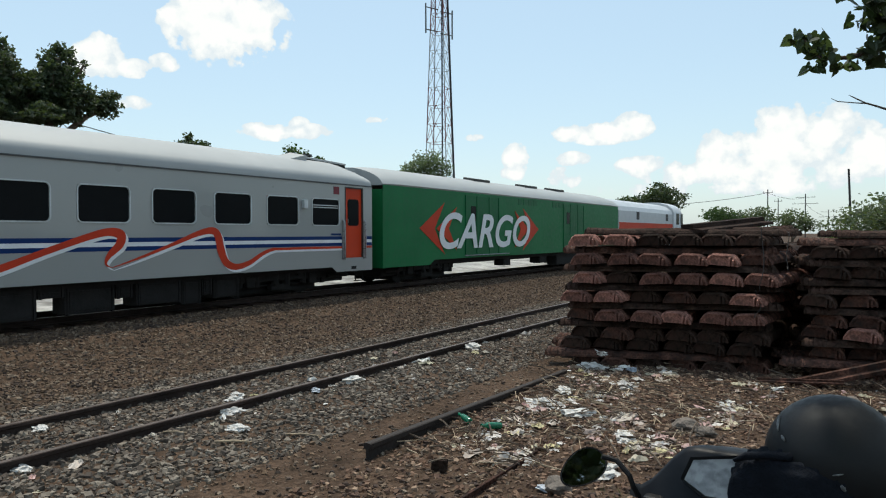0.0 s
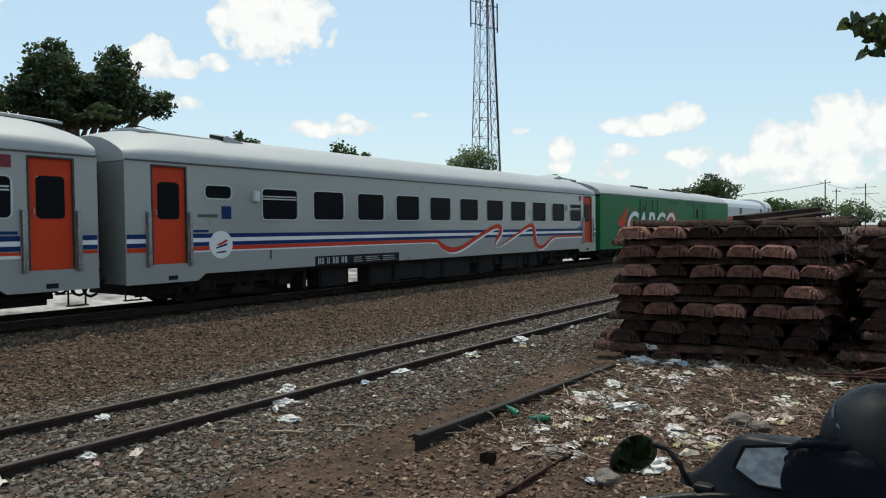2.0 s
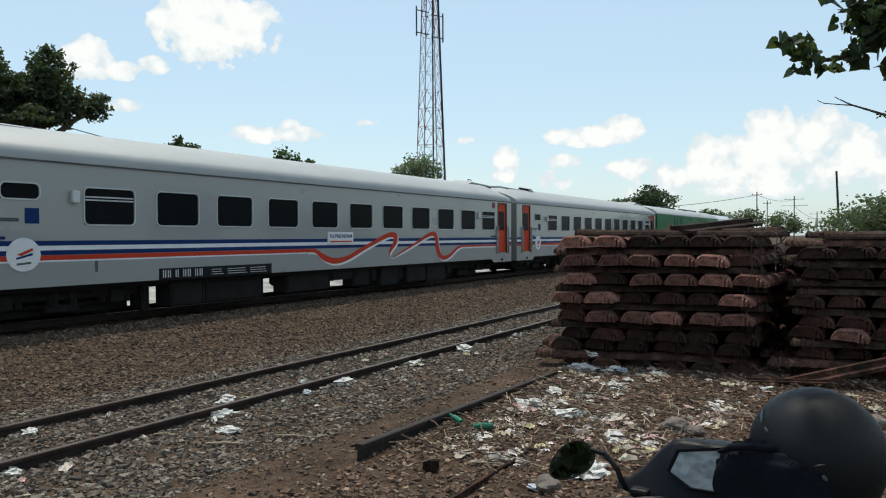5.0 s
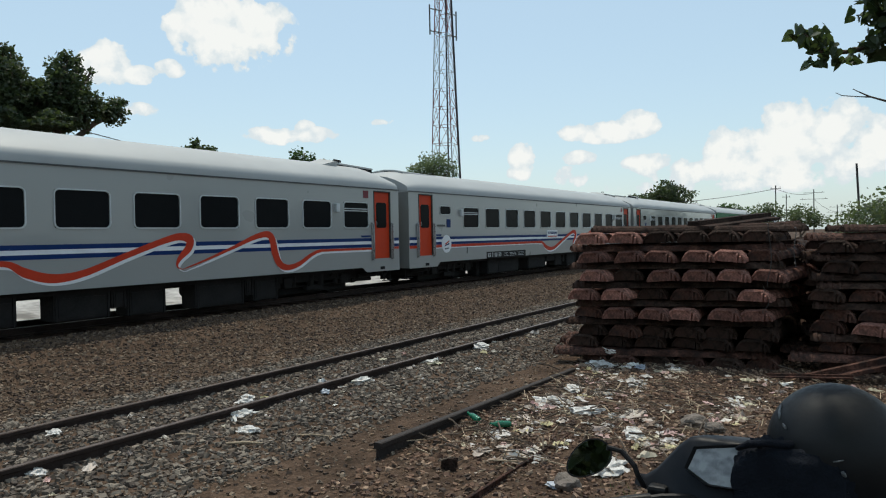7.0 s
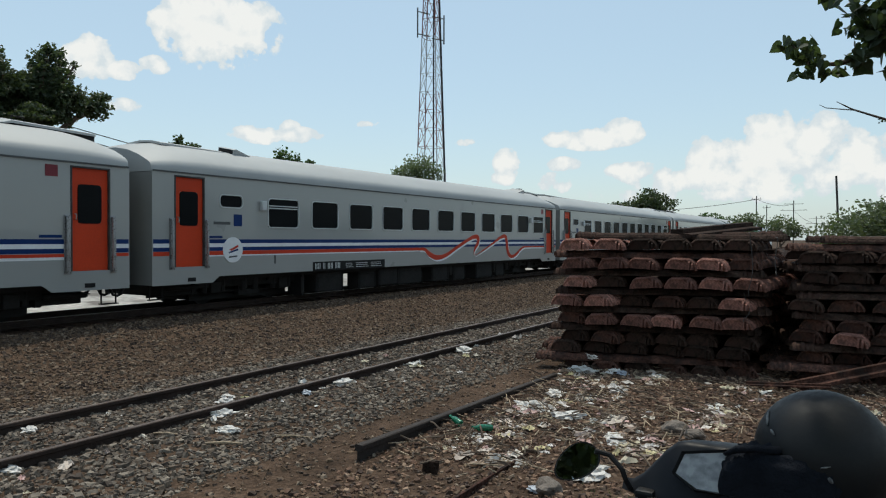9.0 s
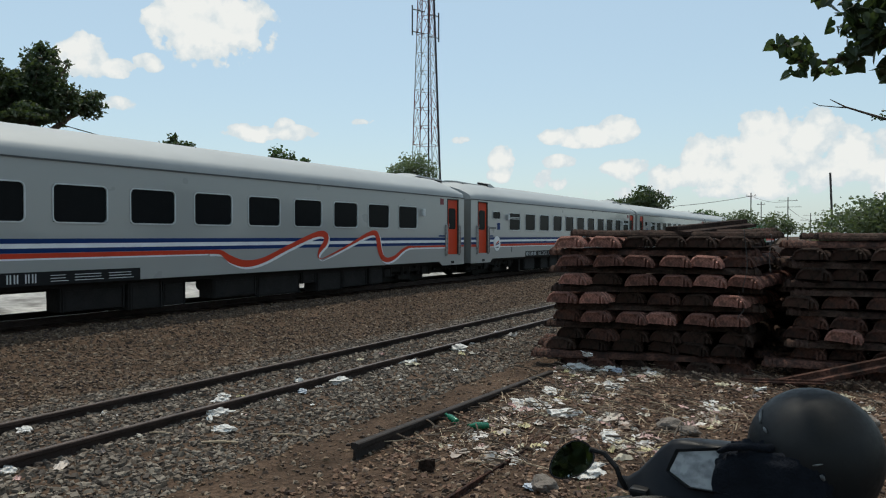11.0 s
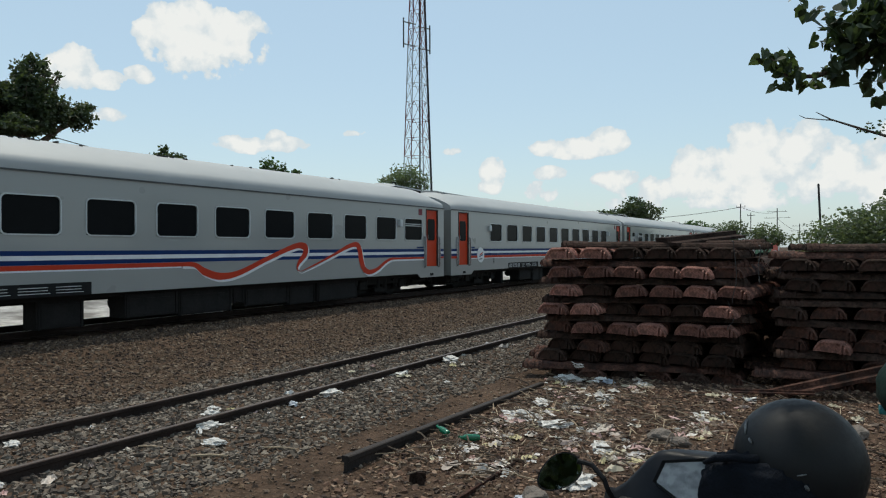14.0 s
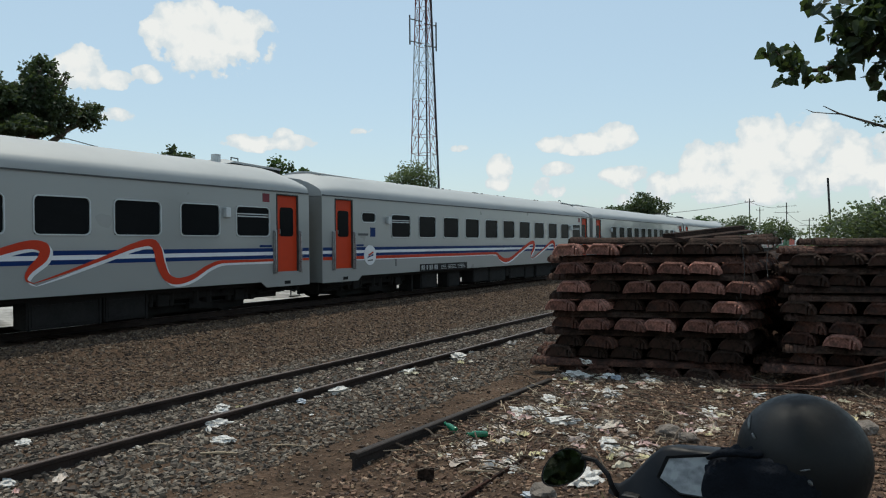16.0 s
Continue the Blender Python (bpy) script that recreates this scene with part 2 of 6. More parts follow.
MAT = {
    "ground": ground_material(),
    "gravel_grey": palette("gravel_grey", [(0.122, 0.099, 0.078), (0.17, 0.142, 0.113), (0.055, 0.042, 0.033), (0.215, 0.18, 0.142), (0.09, 0.072, 0.056), (0.07, 0.055, 0.044), (0.13, 0.098, 0.072)], 0.9),
    "gravel_bank": palette("gravel_bank", [(0.090, 0.059, 0.038), (0.122, 0.084, 0.056), (0.042, 0.028, 0.021), (0.175, 0.13, 0.092), (0.10, 0.063, 0.039), (0.058, 0.038, 0.027), (0.133, 0.087, 0.054)], 0.92),
    "gravel_brown": palette("gravel_brown", [(0.108, 0.072, 0.047), (0.15, 0.103, 0.069), (0.05, 0.034, 0.025), (0.21, 0.16, 0.115), (0.12, 0.076, 0.047), (0.07, 0.046, 0.032), (0.16, 0.105, 0.065)], 0.92),
    "rail_side": material("rail_side", (0.034, 0.022, 0.018), 0.8, 0.3, 0.35, 4, 40, 0.3),
    "rail_top": material("rail_top", (0.13, 0.10, 0.085), 0.45, 0.7, 0.3, 6, 60, 0.1),
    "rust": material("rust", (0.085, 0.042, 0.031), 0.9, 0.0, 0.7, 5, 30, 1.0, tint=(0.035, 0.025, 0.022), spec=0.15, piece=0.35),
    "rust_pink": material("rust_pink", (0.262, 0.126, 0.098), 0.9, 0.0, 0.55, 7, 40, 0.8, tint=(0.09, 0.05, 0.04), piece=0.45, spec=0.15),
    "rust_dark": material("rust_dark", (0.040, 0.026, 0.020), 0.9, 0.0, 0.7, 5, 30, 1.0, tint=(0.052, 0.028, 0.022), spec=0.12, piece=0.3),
    "coach": material("coach_paint", (0.302, 0.310, 0.300), 0.30, 0.0, 0.02, 0.35, 0.9, 0.0, coat=0.6, rvar=0.03),
    # the coach paint again, darkened to put end-wall shade into the colour
    "coach_lower": material("coach_paint_shaded", (0.22, 0.226, 0.217), 0.38, 0.0, 0.05, 0.6, 4, 0.01),
    "roof": material("coach_roof", (0.375, 0.385, 0.38), 0.55, 0.0, 0.05, 0.5, 2.2, 0.02, rvar=0.04),
    "blue": material("blue_stripe", (0.004, 0.026, 0.118), 0.5, var=0.08, spec=0.15),
    "red": material("red_stripe", (0.50, 0.045, 0.018), 0.5, var=0.08, spec=0.15),
    "white": material("white_paint", (0.72, 0.73, 0.74), 0.45, var=0.06),
    "maroon": material("maroon_plate", (0.16, 0.015, 0.025), 0.5, var=0.1),
    "orange": material("orange_door", (0.52, 0.046, 0.012), 0.5, var=0.08, scale=2, spec=0.2),
    "glass": material("tinted_glass", (0.008, 0.009, 0.010), 0.22, var=0.1, bump=0.0, spec=0.04, rvar=0.02),
    "alloy": material("window_alloy", (0.52, 0.54, 0.54), 0.5, 0.2, var=0.1),
    "chrome": material("grab_rail", (0.30, 0.30, 0.31), 0.32, 0.9, var=0.05, bump=0.0),
    "black": material("underframe", (0.009, 0.008, 0.0075), 0.85, 0.0, 0.4, 3, 20, 0.2),
    "box_grey": material("equipment_box", (0.05, 0.048, 0.045), 0.7, 0.1, 0.4, 3, 20, 0.2),
    "bellows": material("bellows", (0.075, 0.08, 0.082), 0.7, 0.0, 0.2),
    "green": material("cargo_green", (0.008, 0.135, 0.043), 0.5, 0.0, 0.10, 0.8, 7, 0.03, spec=0.2),
    "green_dark": material("cargo_door", (0.006, 0.105, 0.034), 0.5, 0.0, 0.12, 0.8, 7, 0.03, spec=0.2),
    "board": material("number_board", (0.008, 0.008, 0.009), 0.6, var=0.1, spec=0.2),
    "loco_white": material("loco_white", (0.50, 0.52, 0.54), 0.4, var=0.06),
    "tower_red": material("tower_red", (0.20, 0.06, 0.055), 0.6, var=0.15),
    "tower_white": material("tower_white", (0.40, 0.41, 0.42), 0.6, var=0.1),
    "tower_dark": material("cable_black", (0.03, 0.03, 0.035), 0.6, var=0.1),
    "bark": material("bark", (0.10, 0.075, 0.055), 0.9, var=0.35, scale=6, fine=50, bump=0.6),
    "leaf_dark": leafy("leaf_dark", (0.034, 0.050, 0.027), (0.058, 0.080, 0.040)),
    "leaf_mid": leafy("leaf_mid", (0.036, 0.068, 0.024), (0.06, 0.105, 0.036)),
    "leaf_near": leafy("leaf_near", (0.034, 0.054, 0.028), (0.058, 0.084, 0.042), 0.42),
    "leaf_pale": leafy("leaf_pale", (0.070, 0.092, 0.056), (0.115, 0.145, 0.085)),
    "litter": palette("litter", [(0.13, 0.085, 0.06), (0.10, 0.062, 0.045), (0.20, 0.145, 0.11), (0.08, 0.05, 0.038), (0.32, 0.22, 0.15), (0.17, 0.105, 0.07), (0.42, 0.31, 0.21), (0.11, 0.07, 0.05)], 0.85),
    "paper": palette("paper", [(0.58, 0.53, 0.48), (0.41, 0.34, 0.29), (0.67, 0.65, 0.61), (0.48, 0.32, 0.29), (0.31, 0.25, 0.22), (0.60, 0.56, 0.52), (0.43, 0.38, 0.29), (0.50, 0.43, 0.37), (0.55, 0.36, 0.33), (0.48, 0.43, 0.31), (0.56, 0.49, 0.28), (0.26, 0.19, 0.14), (0.60, 0.54, 0.46), (0.22, 0.16, 0.12), (0.17, 0.12, 0.09), (0.65, 0.61, 0.58)], 0.7),
    "mulch": palette("mulch", [(0.13, 0.074, 0.048), (0.088, 0.050, 0.034), (0.18, 0.108, 0.070), (0.05, 0.031, 0.023), (0.28, 0.19, 0.13), (0.105, 0.062, 0.041)], 0.9),
    "bag": material("bag_white", (0.60, 0.58, 0.55), 0.5, var=0.25, scale=12, fine=60, bump=0.5, tint=(0.30, 0.26, 0.22), tint_at=0.6),
    "bag_blue": material("bag_blue", (0.40, 0.43, 0.48), 0.4, var=0.2, scale=10),
    "bottle": material("bottle_green", (0.008, 0.14, 0.07), 0.2, var=0.2, spec=0.6),
    "plastic": material("scooter_plastic", (0.011, 0.011, 0.012), 0.45, spec=0.2, var=0.2, scale=8, fine=80, bump=0.05),
    "panel": material("scooter_panel", (0.013, 0.015, 0.019), 0.42, var=0.15, scale=6, bump=0.02, spec=0.12),
    "helmet": material("helmet_shell", (0.010, 0.0105, 0.0115), 0.52, spec=0.28, var=0.15, scale=9, fine=70, bump=0.03, tint=(0.011, 0.012, 0.012), tint_at=0.62),
    "scuff": material("streak_grey", (0.16, 0.165, 0.165), 0.7, var=0.4, scale=60, fine=200),
    "leaf_light": leafy("leaf_light", (0.095, 0.130, 0.080), (0.145, 0.185, 0.11)),
    "cloth": material("dark_cloth", (0.011, 0.013, 0.018), 0.95, spec=0.1, var=0.25, scale=12, fine=160, bump=0.3),
    # pale base and paler patches paint the sky's reflection on the meter cover
    "meter": material("meter_sky_sheen", (0.24, 0.25, 0.26), 0.16, var=0.2, scale=22, fine=70, bump=0.0, tint=(0.40, 0.41, 0.42), tint_at=0.5, rvar=0.05),
    "mirror": material("mirror_glass", (0.60, 0.63, 0.60), 0.03, 1.0, var=0.02, bump=0.0, rvar=0.01),
    "concrete": material("concrete", (0.36, 0.35, 0.33), 0.85, var=0.4, scale=0.8, fine=7, bump=0.2, tint=(0.10, 0.09, 0.08), tint_at=0.55),
    "pole": material("pole", (0.05, 0.045, 0.042), 0.8, var=0.2),
    "tarp": material("green_tarpaulin", (0.007, 0.019, 0.014), 0.6, spec=0.2, var=0.3, scale=5, fine=30),
    "teal": material("teal_strap", (0.03, 0.22, 0.22), 0.5),
    "straw": material("straw", (0.36, 0.28, 0.19), 0.8, var=0.3, scale=8),
    "scrap_steel": material("scrap_steel", (0.028, 0.021, 0.018), 0.8, 0.1, 0.3, 5, 40, 0.3),
    "stone": material("stone", (0.16, 0.135, 0.115), 0.9, var=0.3, scale=9, fine=50, bump=0.5),
}


# ---------------------------------------------------------------- mesh helpers
def box(bm, lo, hi, bevel=0.0):
    v = bmesh.ops.create_cube(bm, size=1.0)["verts"]
    size = [h - l for l, h in zip(lo, hi)]
    mid = [(h + l) / 2 for l, h in zip(lo, hi)]
    for p in v:
        p.co = Vector([m + c * s for m, c, s in zip(mid, p.co, size)])
    if bevel:
        edges = list({e for p in v for e in p.link_edges})
        bmesh.ops.bevel(bm, geom=edges, offset=bevel, segments=2, affect="EDGES", profile=0.6)


def tube(bm, pts, radii, n=8, caps=True):
    pts = [Vector(p) for p in pts]
    if isinstance(radii, (int, float)):
        radii = [radii] * len(pts)
    rings = []
    side = None
    for i, (p, r) in enumerate(zip(pts, radii)):
        way = (pts[min(i + 1, len(pts) - 1)] - pts[max(i - 1, 0)]).normalized()
        if side is None:
            side = way.orthogonal().normalized()
        side = (side - way * side.dot(way)).normalized()
        up = way.cross(side)
        rings.append([bm.verts.new(p + (side * math.cos(a) + up * math.sin(a)) * r) for a in [2 * math.pi * k / n for k in range(n)]])
    for a, b in zip(rings, rings[1:]):
        for k in range(n):
            bm.faces.new((a[k], a[(k + 1) % n], b[(k + 1) % n], b[k]))
    if caps:
        bm.faces.new(rings[0][::-1])
        bm.faces.new(rings[-1])


def loft(bm, rings, close=True, cap=True):
    rows = [[bm.verts.new(p) for p in r] for r in rings]
    n = len(rows[0])
    for a, b in zip(rows, rows[1:]):
        for k in range(n if close else n - 1):
            bm.faces.new((a[k], a[(k + 1) % n], b[(k + 1) % n], b[k]))
    if cap and close:
        bm.faces.new(rows[0][::-1])
        bm.faces.new(rows[-1])


def prism_x(bm, profile, x0, x1):
    loft(bm, [[(x0, y, z) for y, z in profile], [(x1, y, z) for y, z in profile]])


def finish(bm, name, mat, smooth=False):
    bmesh.ops.recalc_face_normals(bm, faces=bm.faces)
    me = bpy.data.meshes.new(name)
    bm.to_mesh(me)
    bm.free()
    for m in (mat if isinstance(mat, (list, tuple)) else [mat]):
        me.materials.append(MAT[m])
    if smooth:
        me.shade_smooth() if smooth is True else me.set_sharp_from_angle(angle=radians(smooth))
    return me


def part(name, bm, mat, parent=None, label="", smooth=False, m=None):
    """Links a bmesh, or a mesh made before, as one mesh object under a thing or part."""
    me = bm if isinstance(bm, bpy.types.Mesh) else finish(bm, name, mat, smooth)
    ob = new(name, me)
    if parent:
        ob.parent = parent
    if m is not None:
        ob.matrix_basis = m
    if label:
        ob["label"] = label
    return ob


def thing(name, label, category, group="", m=None, kind=""):
    ob = new(name)
    if m is not None:
        ob.matrix_basis = m
    return tagged(ob, label, category, group, kind)


def solid(name, bm, mat, label, category, group="", kind="", smooth=False, m=None):
    return tagged(part(name, bm, mat, None, "", smooth, m), label, category, group, kind)


def mesh_of(name, verts, faces, mat, smooth=False):
    me = bpy.data.meshes.new(name)
    me.from_pydata(verts, [], faces)
    me.materials.append(MAT[mat])
    if smooth:
        me.shade_smooth()
    return me


# ---------------------------------------------------------------- ground
def smooth01(a, b, v):
    t = np.clip((v - a) / (b - a), 0, 1)
    return t * t * (3 - 2 * t)


def height(x, y):
    x, y = np.asarray(x, float), np.asarray(y, float)
    z = np.full(np.broadcast(x, y).shape, -0.14)
    z = z + 0.035 * smooth01(-1.0, -0.3, y) * (1 - smooth01(1.5, 2.2, y))
    z = z + 0.26 * smooth01(3.6, 5.9, y) * (1 - smooth01(9.4, 11.0, y) * 0.7)
    near = smooth01(-2.6, -5.4, y) * (1 - smooth01(3.0, 9.0, x))
    z = z + 0.30 * near
    z = z + 0.10 * np.exp(-((x - 7.6) / 2.0) ** 2 - ((y + 3.6) / 1.0) ** 2)
    z = z - 0.10 * smooth01(14, 60, np.hypot(x, y)) * (1 - smooth01(2.0, 5.0, y))
    b = 0.010 * np.sin(2.3 * x + 1.1 * y) * np.sin(1.7 * y - 0.6 * x) + 0.008 * np.sin(6.1 * x + 2.0) * np.sin(5.3 * y + 0.4 * x)
    b = b + 0.006 * np.sin(13.7 * x - 4.0 * y) * np.sin(11.3 * y + 3.1 * x)
    return z + b * (1 - smooth01(25, 60, np.hypot(x, y)))


def ground():
    def axis(lo, hi, step):
        mid = list(np.arange(lo, hi + step / 2, step))
        s, up, down = step, [mid[-1]], [mid[0]]
        while up[-1] < 3500:
            s *= 1.17
            up.append(up[-1] + s)
            down.append(down[-1] - s)
        return np.array(down[:0:-1] + mid + up[1:])

    xs, ys = axis(-2.0, 26.0, 0.14), axis(-8.0, 11.5, 0.13)
    gx, gy = np.meshgrid(xs, ys, indexing="ij")
    co = np.stack([gx, gy, height(gx, gy)], -1).reshape(-1, 3)
    nx, ny = len(xs), len(ys)
    i = np.arange(nx * ny).reshape(nx, ny)
    f = np.stack([i[:-1, :-1], i[1:, :-1], i[1:, 1:], i[:-1, 1:]], -1).reshape(-1, 4)
    me = bpy.data.meshes.new("ground")
    me.from_pydata(co.tolist(), [], f.tolist())
    me.materials.append(MAT["ground"])
    me.shade_smooth()
    tagged(new("ground", me), "bare brown earth and ballast of a railway yard", "ground", kind="structure")


def pebbles(name, n, place, size, mat, label, flat=0.65, seed=1):
    """Many loose stones as one mesh of jittered eight-cornered lumps."""
    rng = np.random.default_rng(seed)
    x, y = place(rng, n)
    z = height(x, y)
    corner = np.array([(a, b, c) for a in (-1, 1) for b in (-1, 1) for c in (-1, 1)], float)
    s = size[0] + (size[1] - size[0]) * rng.random(n) ** 2.2
    v = corner[None] * (0.5 + 0.3 * (rng.random((n, 8, 3)) - 0.5) * 1.6)
    v[:, corner[:, 2] > 0, :2] *= 0.72
    v *= (s[:, None] * np.stack([0.8 + 0.6 * rng.random(n), 0.8 + 0.5 * rng.random(n), flat * (0.7 + 0.6 * rng.random(n))], -1))[:, None]
    a, b = rng.random(n) * 6.28, (rng.random(n) - 0.5) * 0.9
    ca, sa, cb, sb = np.cos(a), np.sin(a), np.cos(b), np.sin(b)
    vx = v[..., 0] * cb[:, None] + v[..., 2] * sb[:, None]
    vz = -v[..., 0] * sb[:, None] + v[..., 2] * cb[:, None]
    wx = vx * ca[:, None] - v[..., 1] * sa[:, None]
    wy = vx * sa[:, None] + v[..., 1] * ca[:, None]
    v = np.stack([wx + x[:, None], wy + y[:, None], vz + (z + s * 0.18 * flat)[:, None]], -1).reshape(-1, 3)
    q = np.array([(0, 1, 3, 2), (4, 6, 7, 5), (0, 4, 5, 1), (2, 3, 7, 6), (0, 2, 6, 4), (1, 5, 7, 3)])
    f = (q[None] + (np.arange(n) * 8)[:, None, None]).reshape(-1, 4)
    tagged(new(name, mesh_of(name, v.tolist(), f.tolist(), mat)), label, "gravel", kind="stuff")


def track(name, y_centre, z_top, label):
    """Two flat-bottomed rails on sleepers."""
    th = thing(name, label, "railway track", kind="structure")
    prof = [(-0.055, 0), (0.055, 0), (0.055, 0.012), (0.012, 0.026), (0.009, 0.085), (0.032, 0.098), (0.034, 0.128), (0.026, 0.135),
            (-0.026, 0.135), (-0.034, 0.128), (-0.032, 0.098), (-0.009, 0.085), (-0.012, 0.026), (-0.055, 0.012)]
    for y in (y_centre - 0.5675, y_centre + 0.5675):
        bm = bmesh.new()
        prism_x(bm, [(y + a, z_top - 0.135 + b) for a, b in prof], -80, 400)
        me = finish(bm, "rail", ["rail_side", "rail_top"])
        for p in me.polygons:
            if p.normal.z > 0.9 and p.center.z > z_top - 0.02:
                p.material_index = 1
        part("rail", me, None, th, "rust-brown steel rail")
    bm = bmesh.new()
    box(bm, (-0.11, -0.95, -0.10), (0.11, 0.95, 0.0), 0.012)
    me = finish(bm, "sleeper", "rust_dark")
    for k in range(110):
        part("sleeper", me, None, th, m=pose(-12 + 0.62 * k, y_centre, z_top - 0.142))
    return th


ground()
track("track_siding", 0.56, 0.0, "rusty siding rails sunk in grey ballast")
track("track_main", 7.64, 0.29, "running line on a low ballast bank")


# ---------------------------------------------------------------- train
PITCH, LEN = 21.15, 20.65
SIDE = 1.495
TRAIN_Y, RAIL_Z = 7.64, 0.29
ROOF = [(1.495, 2.79), (1.50, 2.83), (1.492, 2.93), (1.465, 3.01), (1.40, 3.075), (1.27, 3.165), (1.05, 3.30), (0.75, 3.43), (0.4, 3.51), (0.0, 3.53)]


def rounded(w, h, r, n=4):
    """A rectangle with rounded corners about the origin, as points (a, b)."""
    out = []
    for cx, cz, a0 in ((w / 2 - r, h / 2 - r, 0), (-w / 2 + r, h / 2 - r, 90), (-w / 2 + r, -h / 2 + r, 180), (w / 2 - r, -h / 2 + r, 270)):
        out += [(cx + r * math.cos(radians(a0 + 90 * k / n)), cz + r * math.sin(radians(a0 + 90 * k / n))) for k in range(n + 1)]
    return out


def frame_ring(w, h, r, t, depth, mat="alloy"):
    """A rounded window surround in the plane y = 0, facing -y."""
    bm = bmesh.new()
    a, b = rounded(w + 2 * t, h + 2 * t, r + t), rounded(w, h, r)
    loops = [[bm.verts.new((x, y, z)) for x, z in ring] for y, ring in ((0.0, a), (-depth, a), (-depth, b), (0.03, b))]
    n = len(a)
    for p, q in zip(loops, loops[1:]):
        for k in range(n):
            bm.faces.new((p[k], p[(k + 1) % n], q[(k + 1) % n], q[k]))
    return finish(bm, "window_frame", mat)


def plate(pts, mat, name, y=0.0, thick=0.01):
    """A flat plate from points (x, z), facing -y."""
    bm = bmesh.new()
    loft(bm, [[(x, y, z) for x, z in pts], [(x, y - thick, z) for x, z in pts]])
    return finish(bm, name, mat)


def side_wall(bm, holes, u0, u1, z0, z1, y):
    """A wall with rectangular holes, given as (u0, u1, z0, z1)."""
    us = sorted({u0, u1, *[h[0] for h in holes], *[h[1] for h in holes]})
    zs = sorted({z0, z1, *[h[2] for h in holes], *[h[3] for h in holes]})
    grid = {}

    def v(a, b):
        if (a, b) not in grid:
            grid[a, b] = bm.verts.new((a, y, b))
        return grid[a, b]
    for a, b in zip(us, us[1:]):
        for c, d in zip(zs, zs[1:]):
            mu, mz = (a + b) / 2, (c + d) / 2
            if any(h[0] < mu < h[1] and h[2] < mz < h[3] for h in holes):
                continue
            bm.faces.new((v(a, c), v(b, c), v(b, d), v(a, d)))


def ribbon(bm, pts, widths, y, steps=10):
    """A flat painted band along a smooth curve through pts (u, z)."""
    p = [Vector(q) for q in pts]
    path = []
    for i in range(len(p) - 1):
        a, b, c, d = p[max(i - 1, 0)], p[i], p[i + 1], p[min(i + 2, len(p) - 1)]
        for k in range(steps):
            t = k / steps
            path.append((0.5 * ((2 * b) + (c - a) * t + (2 * a - 5 * b + 4 * c - d) * t * t + (3 * b - a - 3 * c + d) * t ** 3),
                         widths[i] * (1 - t) + widths[i + 1] * t))
    path.append((p[-1], widths[-1]))
    rows = []
    for i, (q, w) in enumerate(path):
        way = (path[min(i + 1, len(path) - 1)][0] - path[max(i - 1, 0)][0]).normalized()
        nrm = Vector((-way.y, way.x)) * w / 2
        rows.append([bm.verts.new((q.x + nrm.x, y, q.y + nrm.y)), bm.verts.new((q.x - nrm.x, y, q.y - nrm.y))])
    for a, b in zip(rows, rows[1:]):
        bm.faces.new((a[0], a[1], b[1], b[0]))


def roof_mesh(end_drop, mat, length=LEN, profile=ROOF):
    ring = [(-y, z) for y, z in profile] + [(y, z) for y, z in profile[-2::-1]]
    rings = []
    stops = [0, 0.12, 0.3, 0.55, 0.85, 1.2]
    for u in stops + [length - s for s in stops[::-1]]:
        e = min(u, length - u)
        k = max(0.0, 1 - e / 1.2) ** 2
        rings.append([(u, y * (1 - 0.02 * k), 2.79 + (z - 2.79) * (1 - end_drop * k)) for y, z in ring])
    bm = bmesh.new()
    loft(bm, rings, close=False)
    for r, flip in ((rings[0], 1), (rings[-1], 0)):
        bm.faces.new([bm.verts.new(p) for p in (r[::-1] if flip else r)])
    return finish(bm, "roof", mat, 40)


